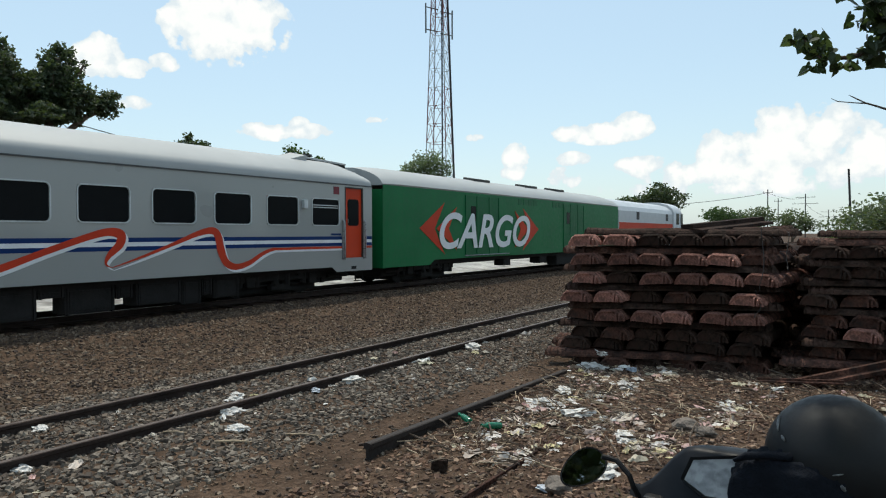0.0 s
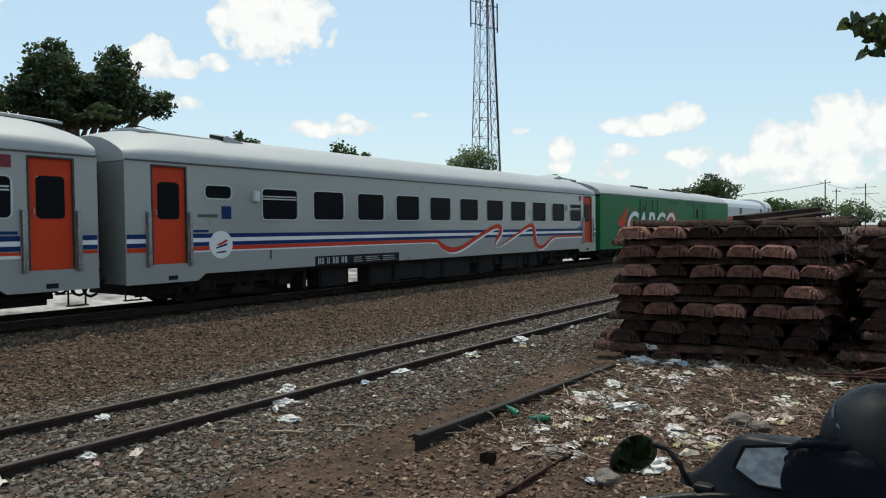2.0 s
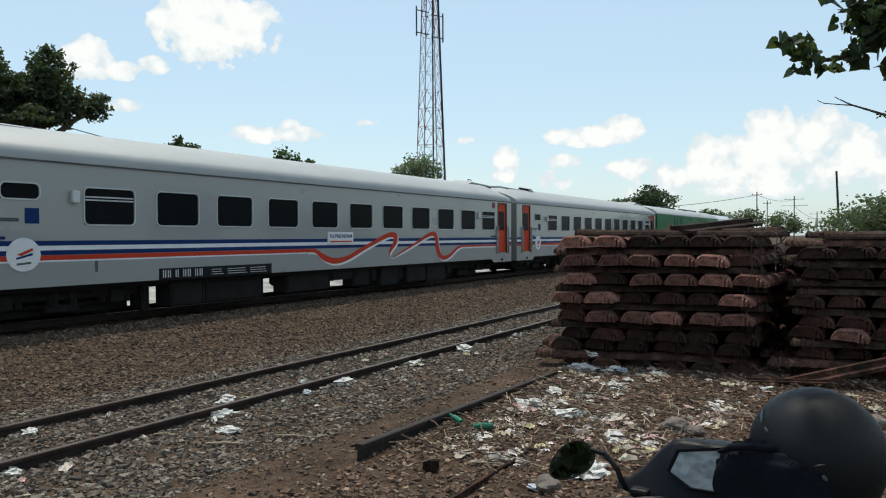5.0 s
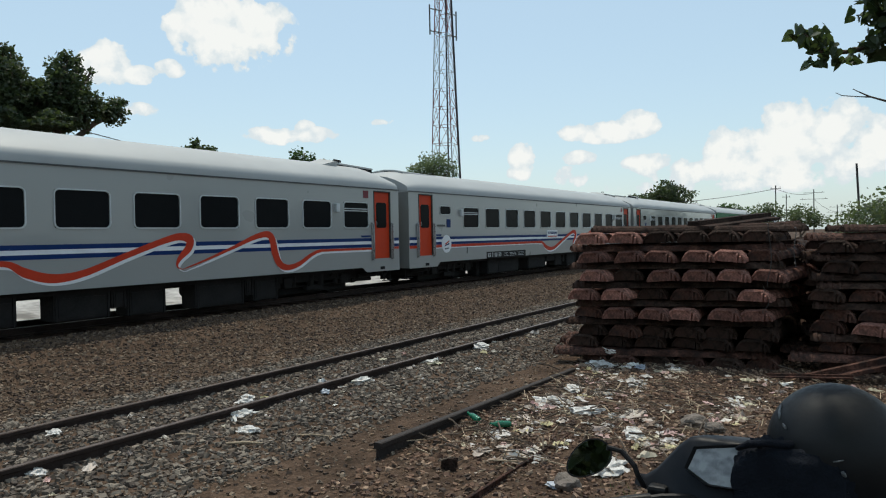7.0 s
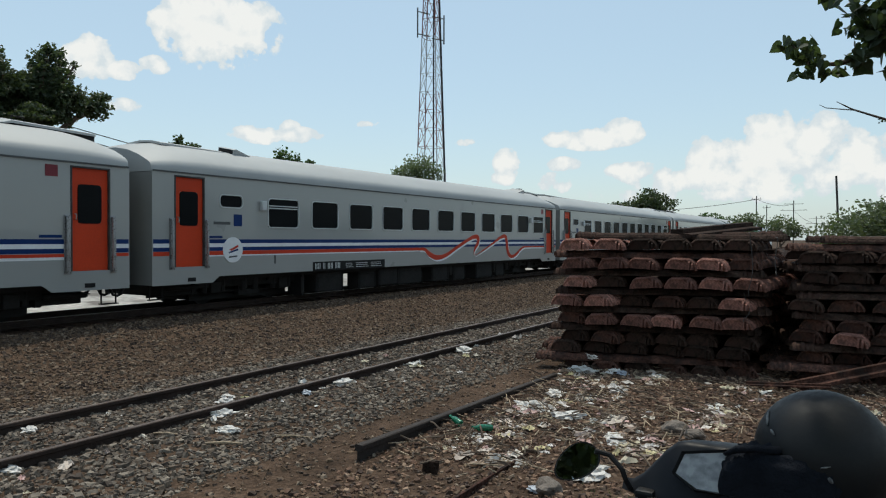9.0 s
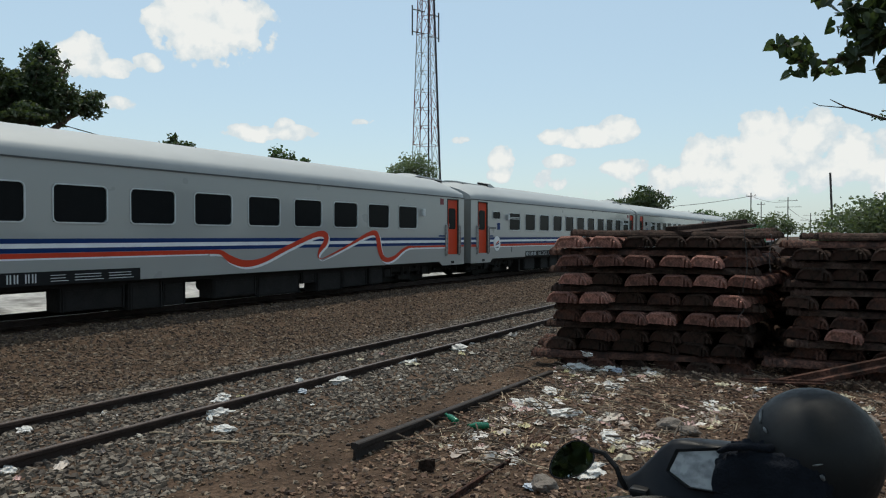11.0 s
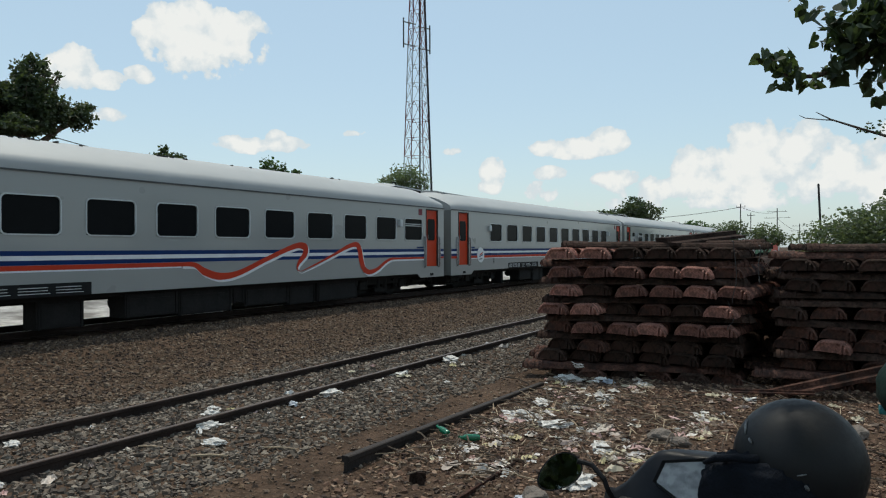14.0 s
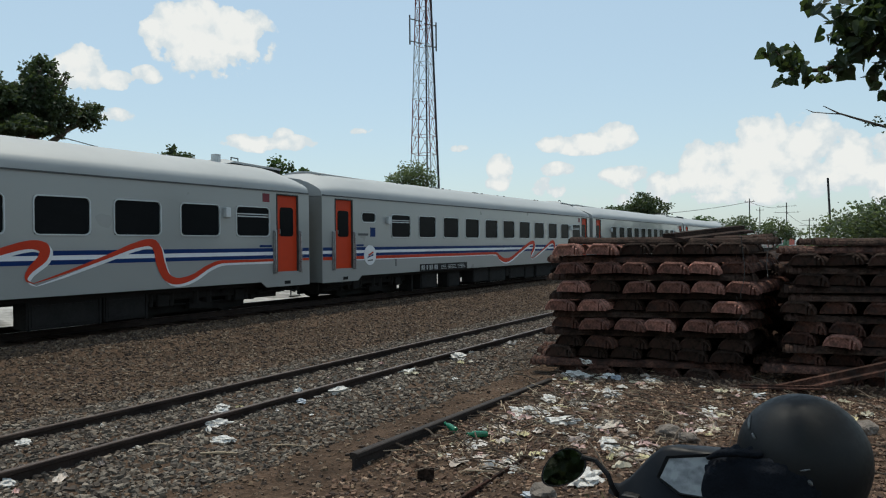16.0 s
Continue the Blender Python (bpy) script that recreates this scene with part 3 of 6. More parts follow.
def bogie_mesh():
    bm = bmesh.new()
    for s in (-1, 1):
        box(bm, (-1.60, s * 0.98 - 0.06, 0.38), (1.60, s * 0.98 + 0.06, 0.64), 0.03)
        for x in (-1.05, 1.05):
            box(bm, (x - 0.14, s * 0.98 - 0.11, 0.26), (x + 0.14, s * 0.98 + 0.11, 0.52), 0.03)
            for dx in (-0.26, 0.26):
                tube(bm, [(x + dx, s * 0.98, 0.28), (x + dx, s * 0.98, 0.58)], 0.075, 8)
        box(bm, (-0.32, s * 0.92 - 0.08, 0.16), (0.32, s * 0.92 + 0.08, 0.30), 0.02)
        tube(bm, [(-0.18, s * 0.98, 0.28), (-0.18, s * 0.98, 0.7)], 0.1, 8)
        tube(bm, [(0.18, s * 0.98, 0.28), (0.18, s * 0.98, 0.7)], 0.1, 8)
        tube(bm, [(0.5, s * 1.08, 0.5), (0.95, s * 1.08, 0.72)], 0.035, 8)
    box(bm, (-0.3, -1.0, 0.46), (0.3, 1.0, 0.72), 0.02)
    # brake rigging, transoms and dust guards between the frames
    box(bm, (-0.62, -0.52, 0.14), (0.62, 0.52, 0.48), 0.03)
    for s in (-1, 1):
        box(bm, (s * 1.56 - 0.06, -0.98, 0.24), (s * 1.56 + 0.06, 0.98, 0.62), 0.02)
        box(bm, (s * 1.05 - 0.30, -0.48, 0.10), (s * 1.05 + 0.30, 0.48, 0.46), 0.03)
        for x in (-1.52, -0.58, 0.58, 1.52):
            box(bm, (x - 0.05, s * 0.62 - 0.07, 0.22), (x + 0.05, s * 0.62 + 0.07, 0.6), 0.015)
        tube(bm, [(-1.5, s * 0.86, 0.27), (1.5, s * 0.86, 0.27)], 0.03, 6)
        box(bm, (-1.5, s * 0.72 - 0.02, 0.09), (1.5, s * 0.72 + 0.02, 0.5), 0.01)
    return finish(bm, "bogie", "black")


def wheelset_mesh():
    bm = bmesh.new()
    tube(bm, [(0, -0.85, 0), (0, 0.85, 0)], 0.065, 10)
    for s in (-1, 1):
        y = s * 0.567
        for r, a, b in ((0.387, -0.065, 0.06), (0.415, -0.09, -0.065)):
            tube(bm, [(0, y + s * a, 0), (0, y + s * b, 0)], r, 28)
        for k in range(3):
            c, sn = math.cos(k * 2.094), math.sin(k * 2.094)
            box(bm, (c * 0.22 - 0.03, y + s * 0.058 - 0.012, sn * 0.22 - 0.03), (c * 0.22 + 0.03, y + s * 0.058 + 0.012, sn * 0.22 + 0.03))
    return finish(bm, "wheelset", ["black"])


WINDOW_W, WINDOW_H, WINDOW_Z = 1.015, 0.66, 2.065
SHARED = {}


def shared(key, make):
    if key not in SHARED:
        SHARED[key] = make()
    return SHARED[key]


def on_side(far):
    """Maps the near side's plane y = 0 onto the near or far side of a vehicle."""
    return Matrix.Translation((0, -SIDE, 0)) if not far else Matrix.Translation((LEN, SIDE, 0)) @ pose(0, 0, 0, 0, 0, 180)


def window(parent, base, u, w=WINDOW_W, h=WINDOW_H, z=WINDOW_Z, vent=False, name="window"):
    key = (name, w, h)
    glass = shared(("pane", *key), lambda: plate(rounded(w, h, 0.085), "glass", "pane", 0.022, 0.008))
    ring = shared(("ring", *key), lambda: frame_ring(w - 0.01, h - 0.01, 0.085, 0.024, 0.016))
    fr = part(name, ring, None, parent, m=base @ Matrix.Translation((u, 0, z)))
    part("pane", glass, None, fr, "dark tinted glass pane")
    if vent:
        def bar():
            bm = bmesh.new()
            box(bm, (-w / 2 + 0.03, -0.010, 0.10), (w / 2 - 0.03, 0.02, 0.125))
            box(bm, (-w / 2 + 0.03, -0.010, 0.155), (w / 2 - 0.03, 0.02, 0.18))
            return finish(bm, "vent_bar", "alloy")
        part("vent_bar", shared(("bar", w), bar), None, fr, "bright sliding vent rails")
    return fr


def door(parent, base, u):
    w, h, z = 0.70, 1.83, 1.80

    def leaf():
        bm = bmesh.new()
        side_wall(bm, [(-0.22, 0.22, -0.06, 0.62)], -w / 2, w / 2, -h / 2, h / 2, 0.035)
        return finish(bm, "door", "orange")
    d = part("door", shared("door", leaf), None, parent, "orange folding entrance door", m=base @ Matrix.Translation((u, 0, z)))

    def surround():
        bm = bmesh.new()
        for a, b in ((-w / 2 - 0.03, -w / 2), (w / 2, w / 2 + 0.03)):
            box(bm, (a, -0.012, -h / 2), (b, 0.04, h / 2 + 0.03))
        box(bm, (-w / 2, -0.012, h / 2), (w / 2, 0.04, h / 2 + 0.03))
        return finish(bm, "door_frame", "box_grey")
    part("door_frame", shared("door_frame", surround), None, d)
    part("pane", shared("door_pane", lambda: plate([(x, z + 0.28) for x, z in rounded(0.46, 0.70, 0.08)], "glass", "pane", 0.034, 0.008)), None, d, "dark door pane")

    def handle():
        bm = bmesh.new()
        tube(bm, [(-0.29, 0.02, 0.0), (-0.29, -0.03, 0.0), (-0.29, -0.03, 0.1), (-0.29, 0.02, 0.1)], 0.010, 6)
        return finish(bm, "handle", "chrome")
    part("handle", shared("door_handle", handle), None, d)
    for s in (-1, 1):
        def rail():
            bm = bmesh.new()
            tube(bm, [(0, 0.0, -0.50), (0, -0.06, -0.47), (0, -0.07, 0), (0, -0.06, 0.47), (0, 0.0, 0.50)], 0.024, 8)
            box(bm, (-0.035, -0.02, -0.52), (0.085, 0.0, 0.52), 0.006)
            return finish(bm, "grab_rail", "chrome")
        part("grab_rail", shared("grab_rail", rail), None, parent, "bright vertical grab rail", m=base @ Matrix.Translation((u + s * 0.47 - (0.06 if s > 0 else 0), 0, 1.36)))


RED_PATH = [(9.0, 1.155), (9.35, 1.14), (9.62, 0.99), (10.05, 0.875), (10.6, 0.93), (11.4, 1.20), (12.2, 1.46), (12.62, 1.555), (12.86, 1.50), (12.84, 1.33), (12.62, 1.12), (12.56, 0.97), (12.68, 0.90)]
RED_WIDE = [0.08, 0.10, 0.16, 0.16, 0.125, 0.11, 0.12, 0.145, 0.195, 0.17, 0.10, 0.035, 0.01]
RED_PATH_2 = [(12.68, 0.90), (13.2, 1.05), (14.0, 1.31), (14.6, 1.52), (14.98, 1.585), (15.14, 1.46), (15.22, 1.16), (15.36, 0.90), (15.62, 0.80), (16.0, 0.87), (16.4, 1.06), (16.72, 1.155), (17.1, 1.165), (19.42, 1.165)]
RED_WIDE_2 = [0.01, 0.04, 0.07, 0.11, 0.15, 0.19, 0.20, 0.17, 0.135, 0.11, 0.09, 0.075, 0.058, 0.055]


def livery_meshes(slide):
    blue = bmesh.new()
    white = bmesh.new()
    red = bmesh.new()

    def strip(bm, u0, u1, z0, z1, y=-0.004):
        q = [bm.verts.new(p) for p in ((u0, y, z0), (u1, y, z0), (u1, y, z1), (u0, y, z1))]
        bm.faces.new(q)
    for a, b in ((0.02, 0.48), (1.32, LEN - 1.22), (LEN - 0.34, LEN - 0.02)):
        strip(blue, a, b, 1.365, 1.45)
        strip(blue, a, b, 1.205, 1.285)
        strip(white, a, b, 1.285, 1.365)
    strip(red, 0.02, 0.48, 1.115, 1.2)
    strip(red, 1.32, 9.02 + slide, 1.115, 1.2)
    strip(white, 1.32, 9.02 + slide, 1.085, 1.114)
    strip(red, LEN - 0.34, LEN - 0.02, 1.135, 1.195)
    for path, wide in ((RED_PATH, RED_WIDE), (RED_PATH_2, RED_WIDE_2)):
        path = [(u + slide if u < 18 else u, z) for u, z in path]
        ribbon(white, [(u + 0.05, z - 0.05) for u, z in path], [w * 1.0 for w in wide], -0.008)
        ribbon(red, path, wide, -0.012)
    return finish(blue, "blue_band", "blue"), finish(white, "white_band", "white"), finish(red, "red_ribbon", "red")


def underframe(boxes, gaps):
    """Solebar, end gear and a nearly closed row of equipment boxes of uneven depth; gaps are left open."""
    bm = bmesh.new()
    rng = random.Random(int(gaps[0][0] * 100) + len(gaps))
    box(bm, (0.3, -1.25, 0.56), (LEN - 0.3, 1.25, 0.74))
    for a, b in ((0.62, 1.42), (LEN - 1.42, LEN - 0.62)):
        box(bm, (a, -0.95, 0.26), (b, 0.95, 0.60), 0.03)
        tube(bm, [(a, -1.1, 0.42), (b, -1.1, 0.42)], 0.05, 8)
    for u0, u1, z0 in boxes:
        face = -1.28 + rng.uniform(0, 0.10)
        box(bm, (u0 + 0.012, face, z0), (u1 - 0.012, -0.80, 0.60), 0.02)
        box(bm, (u0 + 0.10, face - 0.012, z0 + 0.05), (u1 - 0.10, face, 0.50), 0.008)
        for u in (u0 + 0.05, u1 - 0.08):
            box(bm, (u, face - 0.02, z0 - 0.012), (u + 0.03, -0.9, 0.60))
        if u1 - u0 > 1.0:
            tube(bm, [(u0 + 0.2, -0.6, 0.40), (u1 - 0.2, -0.6, 0.40)], 0.13, 10)
    tube(bm, [(4.6, -0.2, 0.5), (LEN - 4.6, -0.2, 0.5)], 0.06, 8)
    for u in (0.1, LEN - 0.1):
        box(bm, (u - 0.25, -0.12, 0.52), (u + 0.25, 0.12, 0.74))
    return finish(bm, "underframe", "black")


def equipment(gaps, seed):
    """Boxes (u0, u1, lower edge) filling the length between the bogies, but for the gaps (u0, u1, lower edge of what hangs there)."""
    rng = random.Random(seed)
    out, u = [], 4.5
    for a, b, low in [(p - (0.3 if q > 0.5 and p > 5 else 0), w, q) for p, w, q in gaps] + [(LEN - 4.5, LEN - 4.4, 0.56)]:
        while u < a - 0.01:
            n = min(a - u, rng.uniform(0.7, 1.6))
            n = a - u if a - u - n < 0.4 else n
            out.append((u, u + n, rng.choice((0.06, 0.08, 0.10, 0.13))))
            u += n
        if low < 0.5:
            out.append((a, b, low))
        u = b
    return out


def end_mesh(mat, u, s):
    """One end wall of a vehicle with the gangway opening."""
    bm = bmesh.new()
    a, b = sorted((u, u - s * 0.05))
    pts = [(-SIDE + 0.012, 0.54), (-0.62, 0.54), (-0.62, 2.62), (0.62, 2.62), (0.62, 0.54), (SIDE - 0.012, 0.54), (SIDE - 0.012, 2.78), (-SIDE + 0.012, 2.78)]
    loft(bm, [[(a + 0.003, y, z) for y, z in pts], [(b, y, z) for y, z in pts]])
    return finish(bm, "end_wall", mat)


def bellows_mesh():
    bm = bmesh.new()
    for u, s in ((0.0, -1), (LEN, 1)):
        for k in range(4):
            a, b = sorted((u + s * (0.065 * k + 0.004), u + s * (0.065 * k + 0.05)))
            box(bm, (a, -0.60 + 0.02 * (k % 2), 0.80), (b, 0.60 - 0.02 * (k % 2), 2.95 - 0.02 * (k % 2)), 0.012)
    return finish(bm, "bellows", "bellows")


def running_gear(v):
    for u in (3.0, LEN - 3.0):
        bg = part("bogie", shared("bogie", bogie_mesh), None, v, "black fabricated bogie", m=pose(u, 0, 0))
        for dx in (-1.05, 1.05):
            WHEELS.append(part("wheelset", shared("wheelset", wheelset_mesh), None, bg, m=pose(dx, 0, 0.387)))


WHEELS = []


def coach(label, small_window=True, slots=True, board=False, hatch=0, gaps=(), slide=0.0, funnel=False):
    v = thing("passenger_coach", label, "train coach", "coaches of the passing train")
    wins = [3.64 + 1.51 * k for k in range(11)]
    keep = [k for k in range(11) if slots or k not in (0, 10)]
    if not slots:
        wins = [3.53 + 1.51 * k for k in range(11)]
        keep = list(range(10))
    holes = [(wins[k] - WINDOW_W / 2, wins[k] + WINDOW_W / 2, WINDOW_Z - WINDOW_H / 2, WINDOW_Z + WINDOW_H / 2) for k in keep]
    doors = (0.90, LEN - 0.78)
    holes += [(u - 0.35, u + 0.35, 0.885, 2.715) for u in doors]
    if small_window:
        holes.append((1.69, 2.33, 2.15, 2.41))
    for far in (False, True):
        base = on_side(far)
        bm = bmesh.new()
        side_wall(bm, holes, 0, LEN, 0.66, 2.79, 0)
        for a, b, c in ((0.0, 1.5, 1.68), (LEN, LEN - 1.5, LEN - 1.68)):
            bm.faces.new([bm.verts.new((x, 0, z)) for x, z in ((a, 0.66), (a, 0.53), (b, 0.53), (c, 0.66))])
        part("side_wall", finish(bm, "side_wall", "coach"), None, v, "light grey painted steel side", m=base)
        for k in keep:
            window(v, base, wins[k], vent=slots and k in (0, 10))
        if small_window:
            window(v, base, 2.01, 0.64, 0.26, 2.28, name="small_window")
        for u in doors:
            door(v, base, u)
        blue, white, red = shared(("livery", slide), lambda: livery_meshes(slide))
        part("blue_band", blue, None, v, m=base)
        part("white_band", white, None, v, m=base)
        part("red_ribbon", red, None, v, "red ribbon painted along the side", m=base)

        def emblem():
            bm = bmesh.new()
            pts = [(0.28 * math.cos(a), 0.28 * math.sin(a)) for a in [k * math.pi / 14 for k in range(28)]]
            loft(bm, [[(x, -0.001, z) for x, z in pts], [(x, -0.016, z) for x, z in pts]])
            return finish(bm, "emblem", "white")

        def mark(pts, mat):
            return lambda: plate(pts, mat, "emblem_mark", -0.016, 0.003)
        em = part("emblem", shared("emblem", emblem), None, v, "white round emblem with red and blue flashes", m=base @ Matrix.Translation((2.05 if small_window else 2.22, 0, 1.22)))
        part("emblem_mark", shared("mark_r", mark([(-0.12, 0.0), (0.14, 0.11), (0.16, 0.07), (-0.04, -0.02)], "red")), None, em)
        part("emblem_mark", shared("mark_b", mark([(-0.13, -0.05), (0.14, 0.03), (0.15, -0.01), (-0.12, -0.08)], "blue")), None, em)
        part("emblem_mark", shared("mark_t", mark([(-0.12, -0.14), (0.12, -0.12), (0.12, -0.155), (-0.12, -0.175)], "bellows")), None, em)

        def sign():
            bm = bmesh.new()
            box(bm, (4.68, -0.012, 0.655), (7.75, 0.0, 0.885))
            return finish(bm, "number_board", "board")

        def sign_text():
            bm = bmesh.new()
            x = 4.76
            for w, h in ((0.10, 0.13), (0.10, 0.13), (0, 0), (0.1, 0.13), (0, 0), (0.1, 0.13), (0.1, 0.13), (0, 0), (0.1, 0.13), (0.1, 0.13)):
                if w:
                    for q in (0, 0.05):
                        box(bm, (x + q, -0.016, 0.70), (x + q + 0.024, -0.011, 0.72 + h))
                x += 0.115 if w else 0.07
            for a, b in ((5.98, 6.3), (6.42, 6.98), (7.08, 7.6)):
                for z in (0.71, 0.76, 0.81):
                    box(bm, (a, -0.016, z), (b - 0.05 * (z > 0.75), -0.011, z + 0.012))
            return finish(bm, "board_lettering", "alloy")
        nb = part("number_board", shared("sign", sign), None, v, "black lettering board with white marks", m=base)
        tagged(part("board_lettering", shared("sign_text", sign_text), None, nb), kind="stuff")

        def lamp():
            bm = bmesh.new()
            box(bm, (-0.07, -0.10, -0.11), (0.07, 0.0, 0.11), 0.02)
            return finish(bm, "side_lamp", "alloy")
        part("side_lamp", shared("lamp", lamp), None, v, "grey box lamp on the side", m=base @ Matrix.Translation((2.93, 0, 2.22)))
        part("side_lamp", shared("lamp", lamp), None, v, m=base @ Matrix.Translation((17.92, 0, 2.24)))

        def small_plate(w, h, mat, name):
            return lambda: plate([(-w / 2, -h / 2), (w / 2, -h / 2), (w / 2, h / 2), (-w / 2, h / 2)], mat, name, -0.001, 0.006)
        part("red_plate", shared("red_plate", small_plate(0.22, 0.2, "maroon", "red_plate")), None, v, "small red plate", m=base @ Matrix.Translation((19.15, 0, 2.63)))
        if small_window:
            part("blue_sign", shared("blue_sign", small_plate(0.24, 0.26, "blue", "blue_sign")), None, v, "blue square sign", m=base @ Matrix.Translation((2.2, 0, 1.87)))
            part("lettering_bar", shared("letter_bar", small_plate(0.46, 0.06, "bellows", "lettering_bar")), None, v, m=base @ Matrix.Translation((1.75, 0, 1.80)))
        for u in (1.56, LEN - 1.52):
            part("lettering_bar", shared("letter_block", small_plate(0.40, 0.05, "blue", "lettering_bar")), None, v, m=base @ Matrix.Translation((u, 0, 1.50)))
        part("step_plate", shared("step_plate", small_plate(0.2, 0.08, "board", "step_plate")), None, v, m=base @ Matrix.Translation((0.95, 0, 0.62)))
        part("step_plate", shared("step_plate", None), None, v, m=base @ Matrix.Translation((19.85, 0, 0.62)))
        part("drain_spout", shared("drain", small_plate(0.05, 0.2, "bellows", "drain_spout")), None, v, m=base @ Matrix.Translation((3.35, 0, 0.98)))
        part("gutter", shared("gutter", lambda: gutter_mesh()), None, v, m=base)
        if board and not far:
            def route():
                bm = bmesh.new()
                box(bm, (-0.52, -0.03, -0.15), (0.52, 0.0, 0.15), 0.01)
                return finish(bm, "route_board", "white")
            rb = part("route_board", route(), None, v, "white route board with blue lettering", m=base @ Matrix.Translation((10.28, 0, 1.47)))
            lettering("KA PASUNDAN", 0.145, "blue", rb, (-0.45, -0.033, 0.0), 0.90)
            bm = bmesh.new()
            box(bm, (-0.46, -0.034, -0.11), (0.46, -0.030, -0.075))
            part("lettering_bar", finish(bm, "lettering_bar", "red"), None, rb)
    part("roof", shared("roof", lambda: roof_mesh(0.28, "roof")), None, v, "grey ribbed steel roof")
    # end walls wear the darkened copy, standing for shade between the coaches
    part("end_wall", shared("end_wall_rear", lambda: end_mesh("coach_lower", 0.0, -1)), None, v)
    part("end_wall", shared("end_wall_front", lambda: end_mesh("coach_lower", LEN, 1)), None, v)
    part("bellows", shared("bellows", bellows_mesh), None, v, "dark grey gangway bellows")
    part("underframe", underframe(equipment(gaps, len(label) + int(slide * 20)), gaps), None, v, "black underframe with equipment boxes")
    for u, flip in ((1.75, 0), (LEN - 0.95, 1)) if hatch else ():
        bm = bmesh.new()
        w = 0.92 if not flip else 0.78
        rise = [(-w - 0.35, -0.05), (-w - 0.12, 0.0), (-w, 0.045), (w, 0.03), (w, -0.015), (-w, 0.0)]
        loft(bm, [[(a, y, b - 0.19 * y * y) for a, b in rise] for y in (-0.72, -0.4, 0.0, 0.4, 0.72)])
        rw = part("roof_fairing", finish(bm, "roof_fairing", "roof", 30), None, v, "low raised fairing plate on the roof end", m=pose(u, 0, 3.548 if flip else 3.525, 0, 1.5 if flip else -1.5, 180 * (1 - flip)))
        # black filler block in place of the shadow gap beneath the plate
        bm = bmesh.new()
        loft(bm, [[(a, y, b) for a, b in ((-w + 0.02, -0.095), (w - 0.01, -0.105), (w - 0.01, -0.30), (-w + 0.02, -0.20))] for y in (-0.70, 0.70)])
        part("fairing_skirt", finish(bm, "fairing_skirt", "black"), None, rw, "black block standing for the shadow gap below the fairing")
        bm = bmesh.new()
        tube(bm, [(-w + 0.1, -0.5, -0.06), (-w + 0.1, -0.5, 0.06), (-w + 0.32, -0.5, 0.06), (-w + 0.32, -0.5, -0.06)], 0.016, 6)
        part("handle", finish(bm, "handle", "black"), None, rw)
    if hatch > 1:
        for u, y, turn in ((18.55, -0.55, 0), (2.95, -0.55, 180)):
            bm = bmesh.new()
            loft(bm, [[(-0.30, y2, -0.04), (0.24, y2, -0.04), (0.24, y2, 0.10), (0.17, y2, 0.12), (-0.28, y2, 0.0)] for y2 in (-0.26, 0.26)])
            rh = part("roof_hatch", finish(bm, "roof_hatch", "roof"), None, v, "wedge-shaped roof air scoop", m=pose(u, y, 3.47, 11 if not turn else -11, 0, turn))
            bm = bmesh.new()
            box(bm, (0.236, -0.23, -0.03), (0.246, 0.23, 0.09))
            part("scoop_mouth", finish(bm, "scoop_mouth", "black"), None, rh, "dark mouth of the scoop")
        bm = bmesh.new()
        tube(bm, [(0, 0, -0.05), (0, 0, 0.06)], 0.07, 12)
        tube(bm, [(0, 0, 0.05), (0, 0, 0.11)], [0.14, 0.12], 14)
        part("roof_ventilator", finish(bm, "roof_ventilator", "box_grey", 40), None, v, "dark round roof ventilator", m=pose(19.55, -0.15, 3.56))
    if slide == 0.75:
        bm = bmesh.new()
        rng = random.Random(5)
        for k in range(26):
            u = rng.choice((5.0, 7.4, 10.2, 12.6, 15.8)) + rng.gauss(0, 0.35)
            box(bm, (u, -0.62, 3.455), (u + rng.uniform(0.03, 0.09), -0.57, 3.455 + rng.uniform(0.02, 0.05)))
        tagged(part("roof_crumbs", finish(bm, "roof_crumbs", "box_grey"), None, v, "dark leaf crumbs caught along the roof"), kind="stuff")
    if funnel:
        bm = bmesh.new()
        tube(bm, [(0, 0, 0), (0, 0, 0.24)], 0.11, 14)
        part("roof_funnel", finish(bm, "roof_funnel", "alloy"), None, v, "short round roof funnel", m=pose(18.6, -0.45, 3.42))
    couplings(v)
    running_gear(v)
    return v


